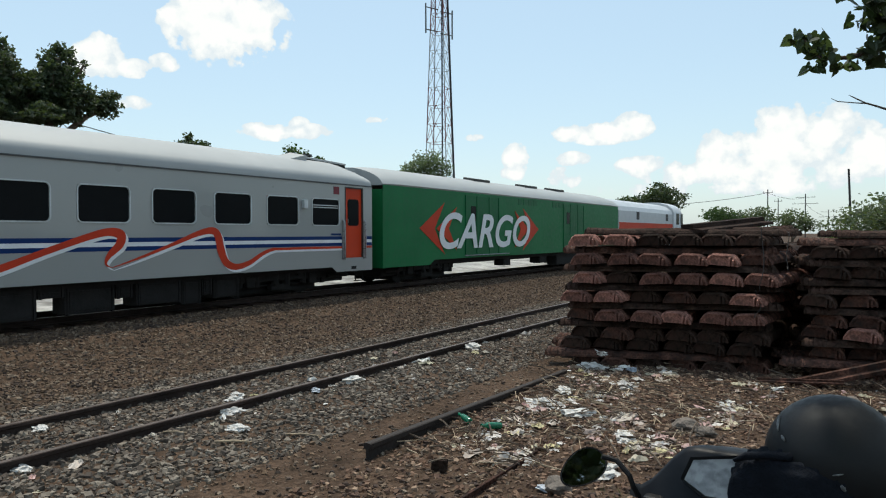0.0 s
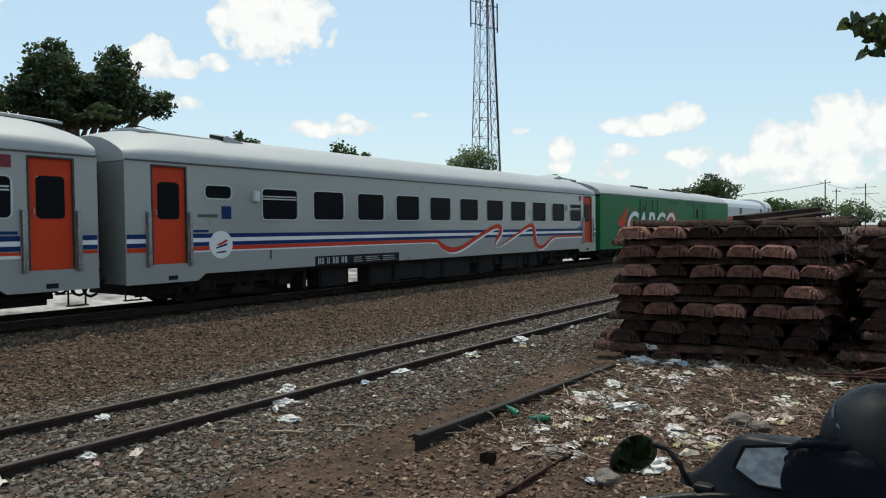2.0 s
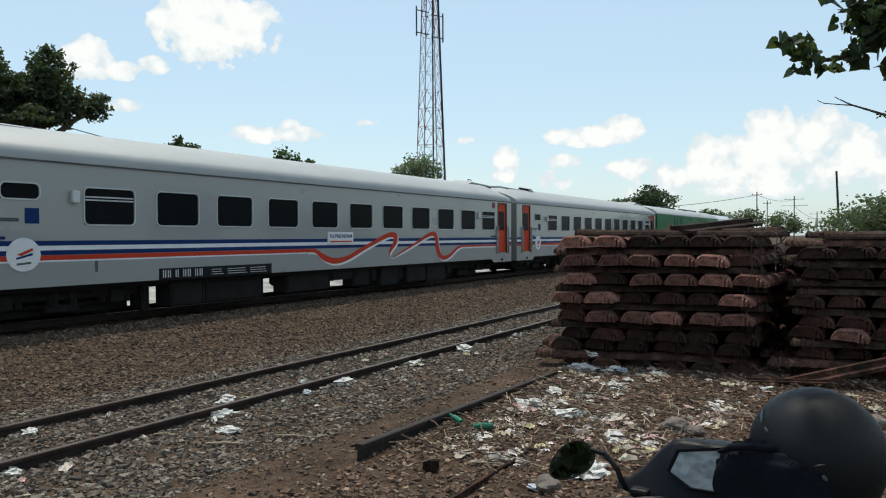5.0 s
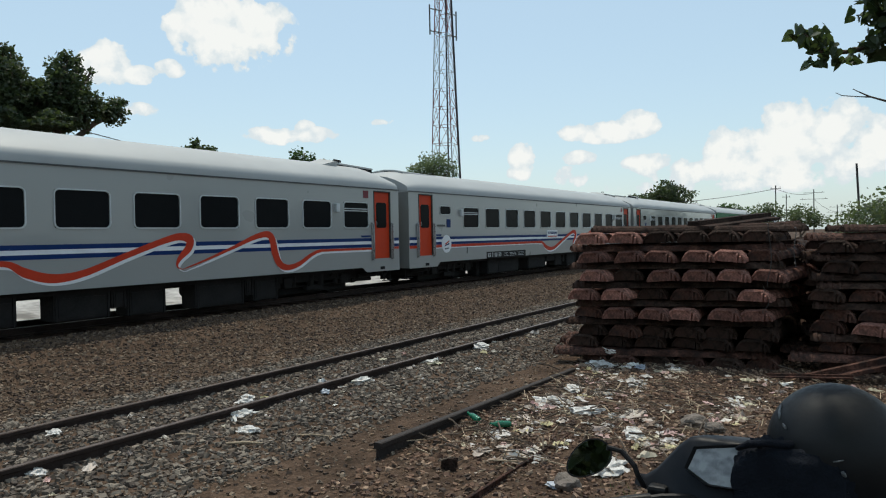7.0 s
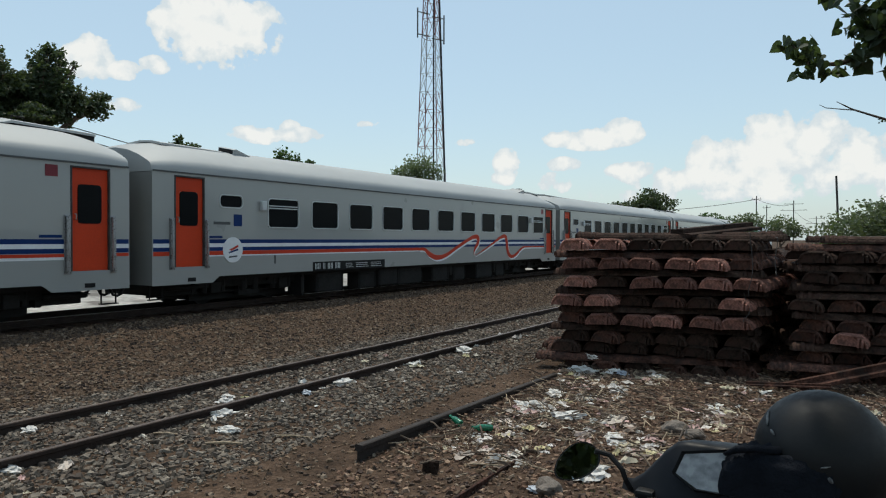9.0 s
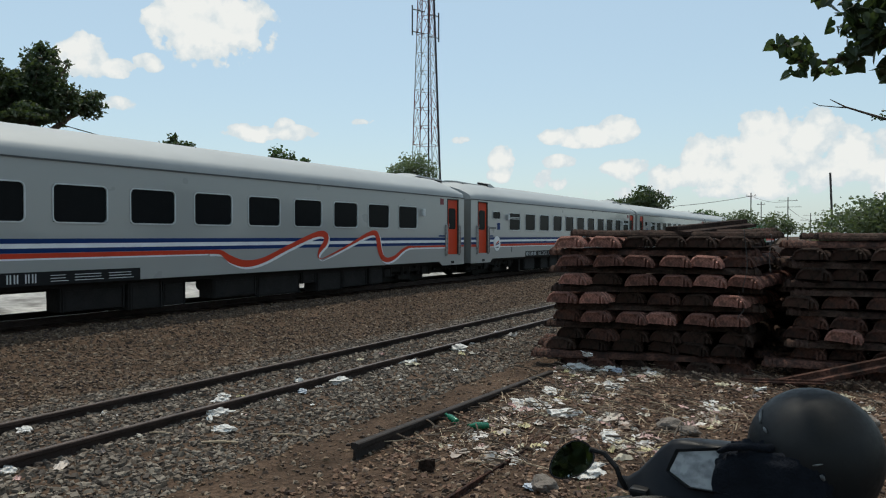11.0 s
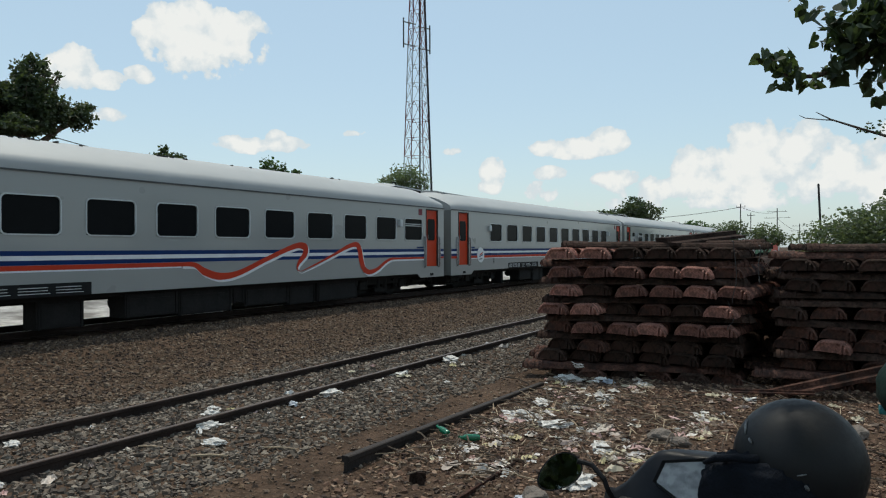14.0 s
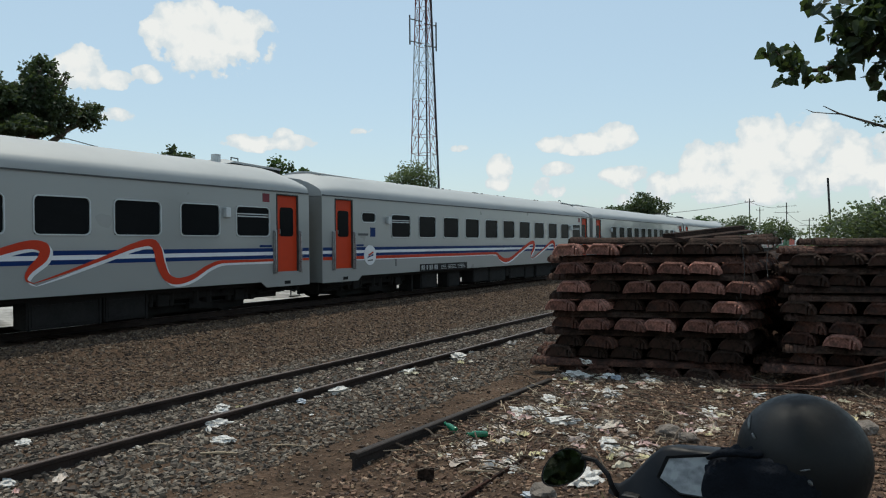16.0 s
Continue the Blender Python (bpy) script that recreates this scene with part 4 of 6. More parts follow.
def couplings(v):
    """Coupler, hoses and corner steps below each end."""
    for u, s in ((0.0, -1), (LEN, 1)):
        def block(s=s):
            bm = bmesh.new()
            box(bm, (-0.05 if s > 0 else -0.28, -0.12, 0.58), (0.28 if s > 0 else 0.05, 0.12, 0.84), 0.03)
            return finish(bm, "coupler", "black")
        part("coupler", shared(("coupler", s), block), None, v, "black coupler", m=pose(u, 0, 0))
        for y in (-0.75, -0.35, 0.35, 0.75):
            def hose(s=s):
                bm = bmesh.new()
                tube(bm, [(-s * 0.05, 0, 0.66), (s * 0.08, 0, 0.52), (s * 0.16, 0, 0.36), (s * 0.25, 0, 0.33)], 0.026, 7)
                return finish(bm, "brake_hose", "black", 50)
            part("brake_hose", shared(("hose", s), hose), None, v, m=pose(u, y, 0))
        for y in (-1.25, 1.25):
            def step(s=s):
                bm = bmesh.new()
                for d in (0.12, 0.42):
                    tube(bm, [(-s * d, 0, 0.56), (-s * d, 0, 0.24)], 0.016, 6)
                box(bm, (min(-s * 0.10, -s * 0.44), -0.06, 0.23), (max(-s * 0.10, -s * 0.44), 0.06, 0.25))
                return finish(bm, "corner_step", "black")
            part("corner_step", shared(("step", s), step), None, v, m=pose(u, y, 0))


def gutter_mesh():
    # gutter strip; its dark grey also paints the shadow line under the roof edge
    bm = bmesh.new()
    box(bm, (0.02, -0.030, 2.792), (LEN - 0.02, 0.01, 2.818))
    return finish(bm, "gutter", "bellows")


def lettering(text, size, mat, parent, at, width=None, shear=0.0, bold=0.0):
    """A word in Blender's own font as a thin solid, standing in the plane y = 0, facing -y."""
    cu = bpy.data.curves.new("lettering", "FONT")
    cu.body, cu.size, cu.extrude, cu.shear, cu.offset = text, size, 0.003, shear, bold
    tmp = bpy.data.objects.new("lettering", cu)
    me = bpy.data.meshes.new_from_object(tmp)
    bpy.data.objects.remove(tmp)
    xs = [v.co.x for v in me.vertices]
    k = width / (max(xs) - min(xs)) if width else 1.0
    x0 = min(xs)
    for v in me.vertices:
        v.co = Vector(((v.co.x - x0) * k, -v.co.z, v.co.y))
    me.materials.clear()
    me.materials.append(MAT[mat])
    return part("lettering", me, None, parent, m=Matrix.Translation(at))


def cargo_van():
    v = thing("cargo_van", "bright green covered cargo van with white lettering and a grey roof", "rail van")
    for far in (False, True):
        base = on_side(far)
        bm = bmesh.new()
        side_wall(bm, [], 0, LEN, 0.70, 2.90, 0)
        for a, b, c in ((0.0, 2.45, 2.7), (LEN, LEN - 2.45, LEN - 2.7)):
            bm.faces.new([bm.verts.new((x, 0, z)) for x, z in ((a, 0.70), (a, 0.55), (b, 0.55), (c, 0.70))])
        part("side_wall", finish(bm, "side_wall", "green"), None, v, "bright green steel side", m=base)
        for u in (5.85, 14.4):
            bm = bmesh.new()
            box(bm, (-1.22, -0.012, 0.80), (1.22, 0.0, 2.80), 0.004)
            d = part("sliding_door", finish(bm, "sliding_door", "green_dark"), None, v, "green sliding loading door", m=base @ Matrix.Translation((u, 0, 0)))
            bm = bmesh.new()
            for x in (-1.22, -0.45, 0.45, 1.18):
                box(bm, (x, -0.03, 0.80), (x + 0.05, -0.012, 2.80))
            part("door_rib", finish(bm, "door_rib", "green_dark"), None, d)
            bm = bmesh.new()
            box(bm, (-0.85, -0.02, 1.95), (-0.5, -0.013, 2.45))
            part("door_window", finish(bm, "door_window", "glass"), None, d, "small dark door window")
            bm = bmesh.new()
            tube(bm, [(-1.3, -0.04, 0.78), (2.0, -0.04, 0.78)], 0.018, 6)
            part("door_track", finish(bm, "door_track", "chrome"), None, d)
        for u, w in ((8.7, 1.8), (12.0, 1.4)):
            bm = bmesh.new()
            for k in range(4):
                box(bm, (u + k * w / 4, -0.01, 2.62), (u + (k + 0.85) * w / 4, 0.0, 2.84))
            part("vent_louvre", finish(bm, "vent_louvre", "green_dark"), None, v, m=base)
        if not far:
            for c, s in ((1.85, 1), (10.55, -1)):
                for dx, mat, k in ((0, "red", 1.0), (0.95 * s, "orange", 0.86)):
                    pts = [(c + dx, 1.68), (c + dx + s * 1.45 * k, 1.68 + 0.82 * k), (c + dx + s * 0.85 * k, 1.68), (c + dx + s * 1.45 * k, 1.68 - 0.82 * k)]
                    part("arrow_mark", plate(pts, mat, "arrow_mark", -0.004 - (0.010 if dx else 0.0), 0.008), None, v, "red arrow painted on the side", m=base)
            lettering("CARGO", 1.62, "white", v, (2.95, -SIDE - 0.036, 1.06), 6.75, 0.28, 0.03)
    prof = [(1.495, 2.90), (1.52, 2.94), (1.47, 3.03), (1.38, 3.13), (1.22, 3.24), (1.0, 3.34), (0.7, 3.44), (0.4, 3.50), (0.0, 3.52)]
    part("roof", roof_mesh(0.10, "roof", LEN, prof), None, v, "pale grey roof with low vents")
    part("end_wall", end_mesh("green", 0.0, -1), None, v, "green end wall")
    part("end_wall", end_mesh("green", LEN, 1), None, v, "green end wall")
    for u in (7.2, 11.5, 14.5):
        bm = bmesh.new()
        box(bm, (-0.6, -0.25, 0), (0.6, 0.25, 0.12), 0.03)
        part("roof_vent", finish(bm, "roof_vent", "box_grey"), None, v, m=pose(u, -0.5, 3.44, 9, 0, 0))
    part("underframe", underframe([(8.0, 8.6, 0.32), (11.2, 12.0, 0.30), (13.0, 16.0, 0.15)], [(4.8, 8.0, 0.56)]), None, v)
    running_gear(v)
    return v


def locomotive():
    length = 14.6
    v = thing("locomotive", "white diesel locomotive with a broad red band and rounded cab", "locomotive")
    prof = [(1.40, 0.75), (1.40, 2.75), (1.30, 3.0), (1.0, 3.25), (0.5, 3.4), (0, 3.43)]
    ring = [(-y, z) for y, z in prof] + [(y, z) for y, z in prof[-2::-1]]
    bm = bmesh.new()
    loft(bm, [[(u, y, z) for y, z in ring] for u in (0.0, length - 3.4)])
    part("hood", finish(bm, "hood", "loco_white"), None, v, "white engine hood")
    bm = bmesh.new()
    rings = []
    for u, k, h in ((length - 3.39, 1.05, 1.06), (length - 1.2, 1.05, 1.06), (length - 0.7, 1.0, 0.99), (length - 0.2, 0.9, 0.78), (length, 0.86, 0.55)):
        rings.append([(u, y * k, 0.75 + (z - 0.75) * h) for y, z in ring])
    loft(bm, rings)
    part("cab", finish(bm, "cab", "loco_white", 40), None, v, "white rounded driving cab")
    for s in (-1, 1):
        bm = bmesh.new()
        box(bm, (0.1, s * 1.40 - 0.012, 0.9), (length - 3.45, s * 1.40 + 0.012, 2.12))
        part("red_band", finish(bm, "red_band", "red"), None, v, "broad red band")
        for u, w, z0, z1 in ((length - 2.7, 0.75, 2.1, 2.85), (length - 1.55, 0.6, 2.1, 2.85)):
            bm = bmesh.new()
            box(bm, (u, s * 1.475 - 0.012, z0), (u + w, s * 1.475 + 0.012, z1), 0.01)
            part("cab_window", finish(bm, "cab_window", "glass"), None, v, "dark cab side window")
        for u in (3.2, 9.5):
            bm = bmesh.new()
            box(bm, (u, s * 1.405 - 0.012, 2.3), (u + 0.5, s * 1.405 + 0.012, 2.75))
            part("hood_grille", finish(bm, "hood_grille", "box_grey"), None, v)
        bm = bmesh.new()
        q = [bm.verts.new(p) for p in ((length - 0.62, s * 0.12, 2.95), (length - 0.62, s * 1.2, 2.85), (length - 0.22, s * 1.12, 2.3), (length - 0.2, s * 0.12, 2.35))]
        bm.faces.new(q)
        bmesh.ops.solidify(bm, geom=bm.faces[:], thickness=0.03)
        part("windscreen", finish(bm, "windscreen", "glass"), None, v, "dark windscreen pane")
    bm = bmesh.new()
    box(bm, (0, -1.35, 0.55), (length, 1.35, 0.76), 0.03)
    box(bm, (5.5, -1.2, 0.2), (9.0, 1.2, 0.56), 0.05)
    part("underframe", finish(bm, "underframe", "black"), None, v)
    for u in (2.9, length - 2.9):
        bg = part("bogie", shared("bogie", bogie_mesh), None, v, m=pose(u, 0, 0))
        for dx in (-1.05, 1.05):
            WHEELS.append(part("wheelset", shared("wheelset", wheelset_mesh), None, bg, m=pose(dx, 0, 0.387)))
    return v


GAPS = [[(4.6, 5.05, 0.56), (6.4, 6.85, 0.56), (11.6, 12.1, 0.40), (13.1, 13.5, 0.30), (15.1, 15.4, 0.22)],
        [(4.7, 5.1, 0.56), (8.1, 8.5, 0.56), (10.2, 11.2, 0.34), (12.0, 12.35, 0.25), (13.4, 13.7, 0.22)],
        [(4.6, 5.05, 0.56), (6.5, 6.9, 0.56), (10.45, 10.75, 0.56), (11.85, 12.2, 0.24), (13.38, 13.72, 0.56), (15.07, 15.35, 0.22)],
        [(4.56, 6.3, 0.56), (9.4, 9.75, 0.56), (12.6, 13.2, 0.30)],
        [(4.61, 5.07, 0.56), (6.42, 6.89, 0.56), (8.12, 8.59, 0.56), (11.4, 11.8, 0.24)],
        [(4.6, 5.0, 0.56), (6.6, 7.1, 0.56), (10.6, 10.9, 0.30), (13.4, 13.7, 0.56)]]
TRAIN = [
    (coach("light grey coach with blue stripes, red ribbon and orange doors", hatch=2, slide=0.15, gaps=GAPS[0]), 0.0),
    (coach("light grey coach with blue stripes and a white route board", board=True, hatch=1, slide=-0.05, gaps=GAPS[1]), -PITCH),
    (coach("light grey coach with blue stripes, red ribbon and orange doors", hatch=2, slide=0.55, gaps=GAPS[2]), -2 * PITCH),
    (coach("light grey buffet coach with ten wide windows and orange doors", small_window=False, slots=False, hatch=1, slide=0.4, gaps=GAPS[3]), -3 * PITCH),
    (coach("light grey coach with blue stripes, red ribbon and orange doors", hatch=1, slide=0.75, gaps=GAPS[4]), -4 * PITCH),
    (coach("light grey coach with blue stripes and a small roof funnel", hatch=1, slide=1.0, funnel=True, gaps=GAPS[5]), -5 * PITCH),
    (cargo_van(), PITCH),
    (locomotive(), 2 * PITCH - 0.1),
]


# the rear end of the leading coach along the line, second by second
def run(t):
    return -4.7141 + 5.92716 * t + 0.036338 * t * t - 0.0001138 * t ** 3 + 0.045 * max(0.0, t - 14.5) ** 2


def motions():
    for v, off in TRAIN:
        walk(v, [(t, pose(run(t) + off, TRAIN_Y, RAIL_Z)) for t in range(17)])
    step = 1 / 15
    for w in WHEELS:
        x, y, z = w.matrix_basis.translation
        walk(w, [(k * step, pose(x, y, z, 0, math.degrees((run(k * step) - run(0)) / 0.387) % 360, 0)) for k in range(241)])


# ---------------------------------------------------------------- stacked steel sleepers
def trough(length, wide, tall, capped=True):
    """A pressed steel sleeper along x: an upturned trough with sloping sides and a closed, flared end."""
    bm = bmesh.new()
    t = 0.014

    def ring(x, w, h, z0=0.0):
        o = [(-w / 2, z0), (-w * 0.485, z0 + h * 0.30), (-w * 0.40, z0 + h * 0.72), (-w * 0.26, z0 + h), (w * 0.26, z0 + h), (w * 0.40, z0 + h * 0.72), (w * 0.485, z0 + h * 0.30), (w / 2, z0)]
        i = [(a * 0.94, z0 + (b - z0) * 0.9) for a, b in o[::-1]]
        return [(x, a, b) for a, b in o + i]
    half = [(0.0, 1.03, 0.86), (0.010, 1.06, 0.93), (0.024, 1.06, 1.0), (0.05, 1.05, 1.0), (0.06, 0.92, 0.86), (0.10, 0.92, 0.86), (0.11, 1.0, 0.97), (0.15, 1.0, 0.97), (0.16, 0.90, 0.85), (0.21, 0.90, 0.85), (0.22, 0.96, 0.93), (0.26, 0.96, 0.93), (0.27, 0.88, 0.84), (0.4, 0.86, 0.82)]
    rings = [ring(x, wide * w, tall * h) for x, w, h in half] + [ring(length - x, wide * w, tall * h) for x, w, h in half[::-1]]
    loft(bm, rings)
    if capped:
        for x, s in ((0.0, 1), (length, -1)):
            c = [(-wide * 0.49, 0.004), (-wide * 0.46, tall * 0.28), (-wide * 0.36, tall * 0.66), (-wide * 0.24, tall * 0.86), (wide * 0.24, tall * 0.86), (wide * 0.36, tall * 0.66), (wide * 0.46, tall * 0.28), (wide * 0.49, 0.004)]
            loft(bm, [[(x + s * 0.022, a, b) for a, b in c], [(x + s * 0.035, a, b) for a, b in c]])
            for q, k in ((-0.27, 0.90), (-0.38, 0.70)):
                loft(bm, [[(x - s * 0.035, wide * (q + e), 0.004), (x - s * 0.030, wide * (q + e), tall * k * 0.7), (x + s * 0.02, wide * (q + e), tall * k), (x + s * 0.03, wide * (q + e), 0.004)] for e in (-0.028, 0.028)])
    return bm


def sleeper_stack(x0, y_left, courses, seed, turn, n_across, pitch, long_len):
    """Courses of sleepers laid by turns along and across."""
    rng = random.Random(seed)
    base = pose(x0, y_left, -0.16, 0, 0, turn)
    ends = {m: finish(trough(1.9, 0.42, 0.165), "steel_sleeper", m) for m in ("rust_pink", "rust", "rust_dark")}
    flat = {m: finish(trough(long_len, 0.34, 0.105), "steel_sleeper", m) for m in ("rust", "rust_dark")}
    z = 0.0
    for c, row in enumerate(courses):
        if row == "-":
            for k in range(4):
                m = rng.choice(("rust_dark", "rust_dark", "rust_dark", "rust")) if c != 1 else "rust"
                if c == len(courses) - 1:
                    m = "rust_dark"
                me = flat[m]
                top = 0.35 if c > len(courses) - 2 else 0.0
                p = base @ pose(0.33 + k * 0.46 + rng.uniform(-0.05, 0.04) - (0.10 if k == 0 else 0) - (0.14 if c == 1 and k == 0 else 0), rng.uniform(-0.20, 0.02) - top + (0.32 if c == 1 else 0), z + 0.004, rng.uniform(-2.5, 2.5), rng.uniform(-0.7, 0.7), -90 + rng.uniform(-2.5, 2.5))
                ob = new("steel_sleeper", me)
                ob.matrix_basis = p
                tagged(ob, "rust-brown pressed steel sleeper lying across the stack", "sleeper", "stacked steel sleepers")
            z += 0.112
        else:
            slip = rng.uniform(-0.10, 0.06)
            for k, ch in enumerate(row):
                if ch == " ":
                    continue
                # pink ends stand proud; ends set back take the darker colours
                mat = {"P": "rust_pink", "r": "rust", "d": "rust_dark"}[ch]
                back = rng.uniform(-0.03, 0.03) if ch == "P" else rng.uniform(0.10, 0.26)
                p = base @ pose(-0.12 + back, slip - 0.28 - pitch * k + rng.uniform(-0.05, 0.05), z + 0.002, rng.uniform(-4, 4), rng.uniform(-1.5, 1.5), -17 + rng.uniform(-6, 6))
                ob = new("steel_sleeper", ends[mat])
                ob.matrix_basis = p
                tagged(ob, {"P": "dusty pink-red rusted steel sleeper, end on", "r": "rust-brown steel sleeper, end on", "d": "darker rusted steel sleeper, end on, set back in the stack"}[ch], "sleeper", "stacked steel sleepers")
            z += 0.158
    return z


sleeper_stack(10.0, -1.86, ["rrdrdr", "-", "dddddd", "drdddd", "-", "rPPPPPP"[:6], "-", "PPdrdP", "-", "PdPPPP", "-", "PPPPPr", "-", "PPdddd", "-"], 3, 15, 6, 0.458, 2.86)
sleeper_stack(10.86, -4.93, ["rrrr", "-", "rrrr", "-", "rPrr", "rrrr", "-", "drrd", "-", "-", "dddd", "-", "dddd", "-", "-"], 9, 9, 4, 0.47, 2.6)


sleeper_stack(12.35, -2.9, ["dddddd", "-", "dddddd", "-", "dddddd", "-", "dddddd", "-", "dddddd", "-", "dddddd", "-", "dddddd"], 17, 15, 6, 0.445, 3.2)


def binding_wire():
    """Thin wires bent round the corner of the first stack."""
    for z0, z1, y0, loop in ((1.86, 1.02, -4.50, 0.10), (1.02, 0.66, -4.44, 0.16), (1.80, 1.30, -4.84, -0.05)):
        bm = bmesh.new()
        pts = []
        for k in range(15):
            q = k / 14
            pts.append((10.44 + 0.10 * (1 - q) + 0.02 * math.sin(7 * q), y0 - loop * math.sin(math.pi * min(1, q * 1.3)) * q, z0 + (z1 - z0) * min(1, q * 1.15) + 0.05 * max(0, q - 0.8)))
        pts = [(10.85, y0 + 0.06, z0 + 0.01)] + pts + [(10.80, y0 + 0.05, z1 + 0.04)]
        tube(bm, pts, 0.005, 6)
        solid("binding_wire", bm, "pole", "thin loose binding wire hanging at the stack", "wire", "binding wires")


binding_wire()


def planks():
    def plank(name, a, b, w, t, mat, label, cat):
        bm = bmesh.new()
        a, b = Vector(a), Vector(b)
        n = (b - a).length
        prof = [(-w / 2, 0), (w / 2, 0), (w / 2, t * 0.35), (w * 0.2, t * 0.5), (w * 0.2, t), (-w * 0.2, t), (-w * 0.2, t * 0.5), (-w / 2, t * 0.35)]
        prism_x(bm, prof, 0, n)
        m = Matrix.Translation(a) @ (b - a).to_track_quat("X", "Z").to_matrix().to_4x4()
        solid(name, bm, mat, label, cat, m=m)
    plank("steel_beam", (10.12, -4.93, -0.19), (10.90, -7.1, 0.40), 0.2, 0.13, "rust", "rusty steel beam lying before the second stack", "beam")
    plank("steel_plate", (10.7, -3.5, 1.80), (12.4, -4.2, 1.93), 0.5, 0.12, "rust_dark", "dark rusted beam lying on top of the stack", "beam")
    plank("steel_bar", (9.95, -4.55, -0.09), (10.15, -5.5, -0.06), 0.08, 0.05, "rust", "short rusty bar on the ground", "bar")


planks()


def scrap():
    prof = [(-0.055, 0), (0.055, 0), (0.055, 0.012), (0.012, 0.026), (0.009, 0.085), (0.032, 0.098), (0.034, 0.128), (0.026, 0.135),
            (-0.026, 0.135), (-0.034, 0.128), (-0.032, 0.098), (-0.009, 0.085), (-0.012, 0.026), (-0.055, 0.012)]
    bm = bmesh.new()
    prism_x(bm, [(a * 1.15, b * 1.25) for a, b in prof], 0, 4.5)
    solid("scrap_rail", bm, "scrap_steel", "loose dark rail lying half buried in the dirt", "rail", m=pose(4.97, -2.17, -0.165, 0, 1.3, 0.4))
    bm = bmesh.new()
    prism_x(bm, [(a * 0.35, b * 0.4) for a, b in prof], 0, 2.6)
    solid("thin_bar", bm, "rust", "thin rusty bar half buried in the dirt", "bar", m=pose(4.2, -3.46, -0.08, 0, 0.5, 1.0))
    bm = bmesh.new()
    box(bm, (-0.06, -0.075, 0), (0.06, 0.075, 0.012), 0.003)
    box(bm, (-0.06, -0.075, 0.01), (-0.04, 0.075, 0.13), 0.003)
    box(bm, (0.03, -0.075, 0.01), (0.05, 0.06, 0.12), 0.003)
    solid("rail_bracket", bm, "rust_dark", "small rusty rail bracket on the ground", "bracket", m=pose(5.05, -2.85, -0.15, 4, 3, 25) @ Matrix.Scale(0.85, 4))


scrap()


# ---------------------------------------------------------------- loose ground and litter
def between(x0, x1, y0, y1, power=1.0):
    return lambda rng, n: (x0 + (x1 - x0) * rng.random(n) ** power, y0 + (y1 - y0) * rng.random(n))


pebbles("ballast_siding", 30000, between(1.5, 20, -1.5, 2.2, 1.5), (0.02, 0.058), "gravel_grey", "grey broken ballast stones round the siding", seed=2)
pebbles("ballast_bank", 38000, between(2.5, 30, 2.0, 6.6, 1.4), (0.02, 0.058), "gravel_bank", "brown brake-dusted ballast between the tracks", seed=3)
pebbles("yard_stones", 7000, between(1.8, 16, -3.6, -0.9, 1.4), (0.012, 0.045), "gravel_brown", "small stones trodden into the yard", seed=4)
pebbles("heap_crumbs", 20000, between(3.8, 12.0, -7.6, -2.2, 0.9), (0.012, 0.05), "mulch", "crumbs of earth and bark under the litter", seed=5)


def sheet_piece(rng, size, crease):
    """A crumpled scrap: a small patch with folds and a ragged rim, finer where it is large."""
    v, f = [], []
    n = 6 if size > 0.06 else 4
    a, asp = rng.uniform(0, 6.28), rng.uniform(0.3, 0.9)
    o = Vector((rng.uniform(0, 90), rng.uniform(0, 90), 0))
    for i in range(n):
        for j in range(n):
            p, q = i / (n - 1) - 0.5, j / (n - 1) - 0.5
            w = 1 + 0.9 * noise.noise(o + Vector((p * 2.5, q * 2.5, 3)))
            x = (p * w + rng.uniform(-0.22, 0.22) / n) * size
            y = (q * w + rng.uniform(-0.22, 0.22) / n) * size * asp
            fold = abs(noise.noise(o + Vector((p * 3, q * 3, 0)))) + 0.5 * abs(noise.noise(o + Vector((p * 7, q * 7, 9))))
            rim = max(abs(p), abs(q)) * 2
            z = size * crease * fold * (1.15 - 0.6 * rim) - 0.006
            v.append((x * math.cos(a) - y * math.sin(a), x * math.sin(a) + y * math.cos(a), z))
    for i in range(n - 1):
        for j in range(n - 1):
            k = i * n + j
            if rng.random() < 0.93:
                f.append((k, k + n, k + n + 1, k + 1))
    return v, f


def litter(name, n, spot, lo, hi, mat, label, seed, crease=0.5):
    rng = random.Random(seed)
    vs, fs = [], []
    for _ in range(n):
        x, y = spot(rng)
        size = lo + (hi - lo) * rng.random() ** 3.5
        v, f = sheet_piece(rng, size, crease)
        z = float(height(x, y)) + 0.012
        k = len(vs)
        vs += [(x + p[0], y + p[1], z + p[2]) for p in v]
        fs += [tuple(i + k for i in q) for q in f]
    tagged(new(name, mesh_of(name, vs, fs, mat)), label, "litter", kind="stuff")


DRIFTS = [(6.9, -2.75, 0.30), (7.5, -2.85, 0.3), (6.3, -3.0, 0.25), (6.6, -3.9, 0.28), (7.1, -3.7, 0.26), (6.2, -4.3, 0.22), (9.75, -2.5, 0.3), (9.85, -3.4, 0.25),
          (8.0, -3.3, 0.22), (8.9, -2.8, 0.3), (7.4, -4.5, 0.25), (9.6, -4.6, 0.35), (5.8, -2.7, 0.2), (5.5, -3.3, 0.18), (8.2, -4.6, 0.2), (9.3, -5.9, 0.4)]


def drift_spot(rng):
    x, y, r = rng.choice(DRIFTS)
    return x + rng.gauss(0, r), y + rng.gauss(0, r * 0.6)


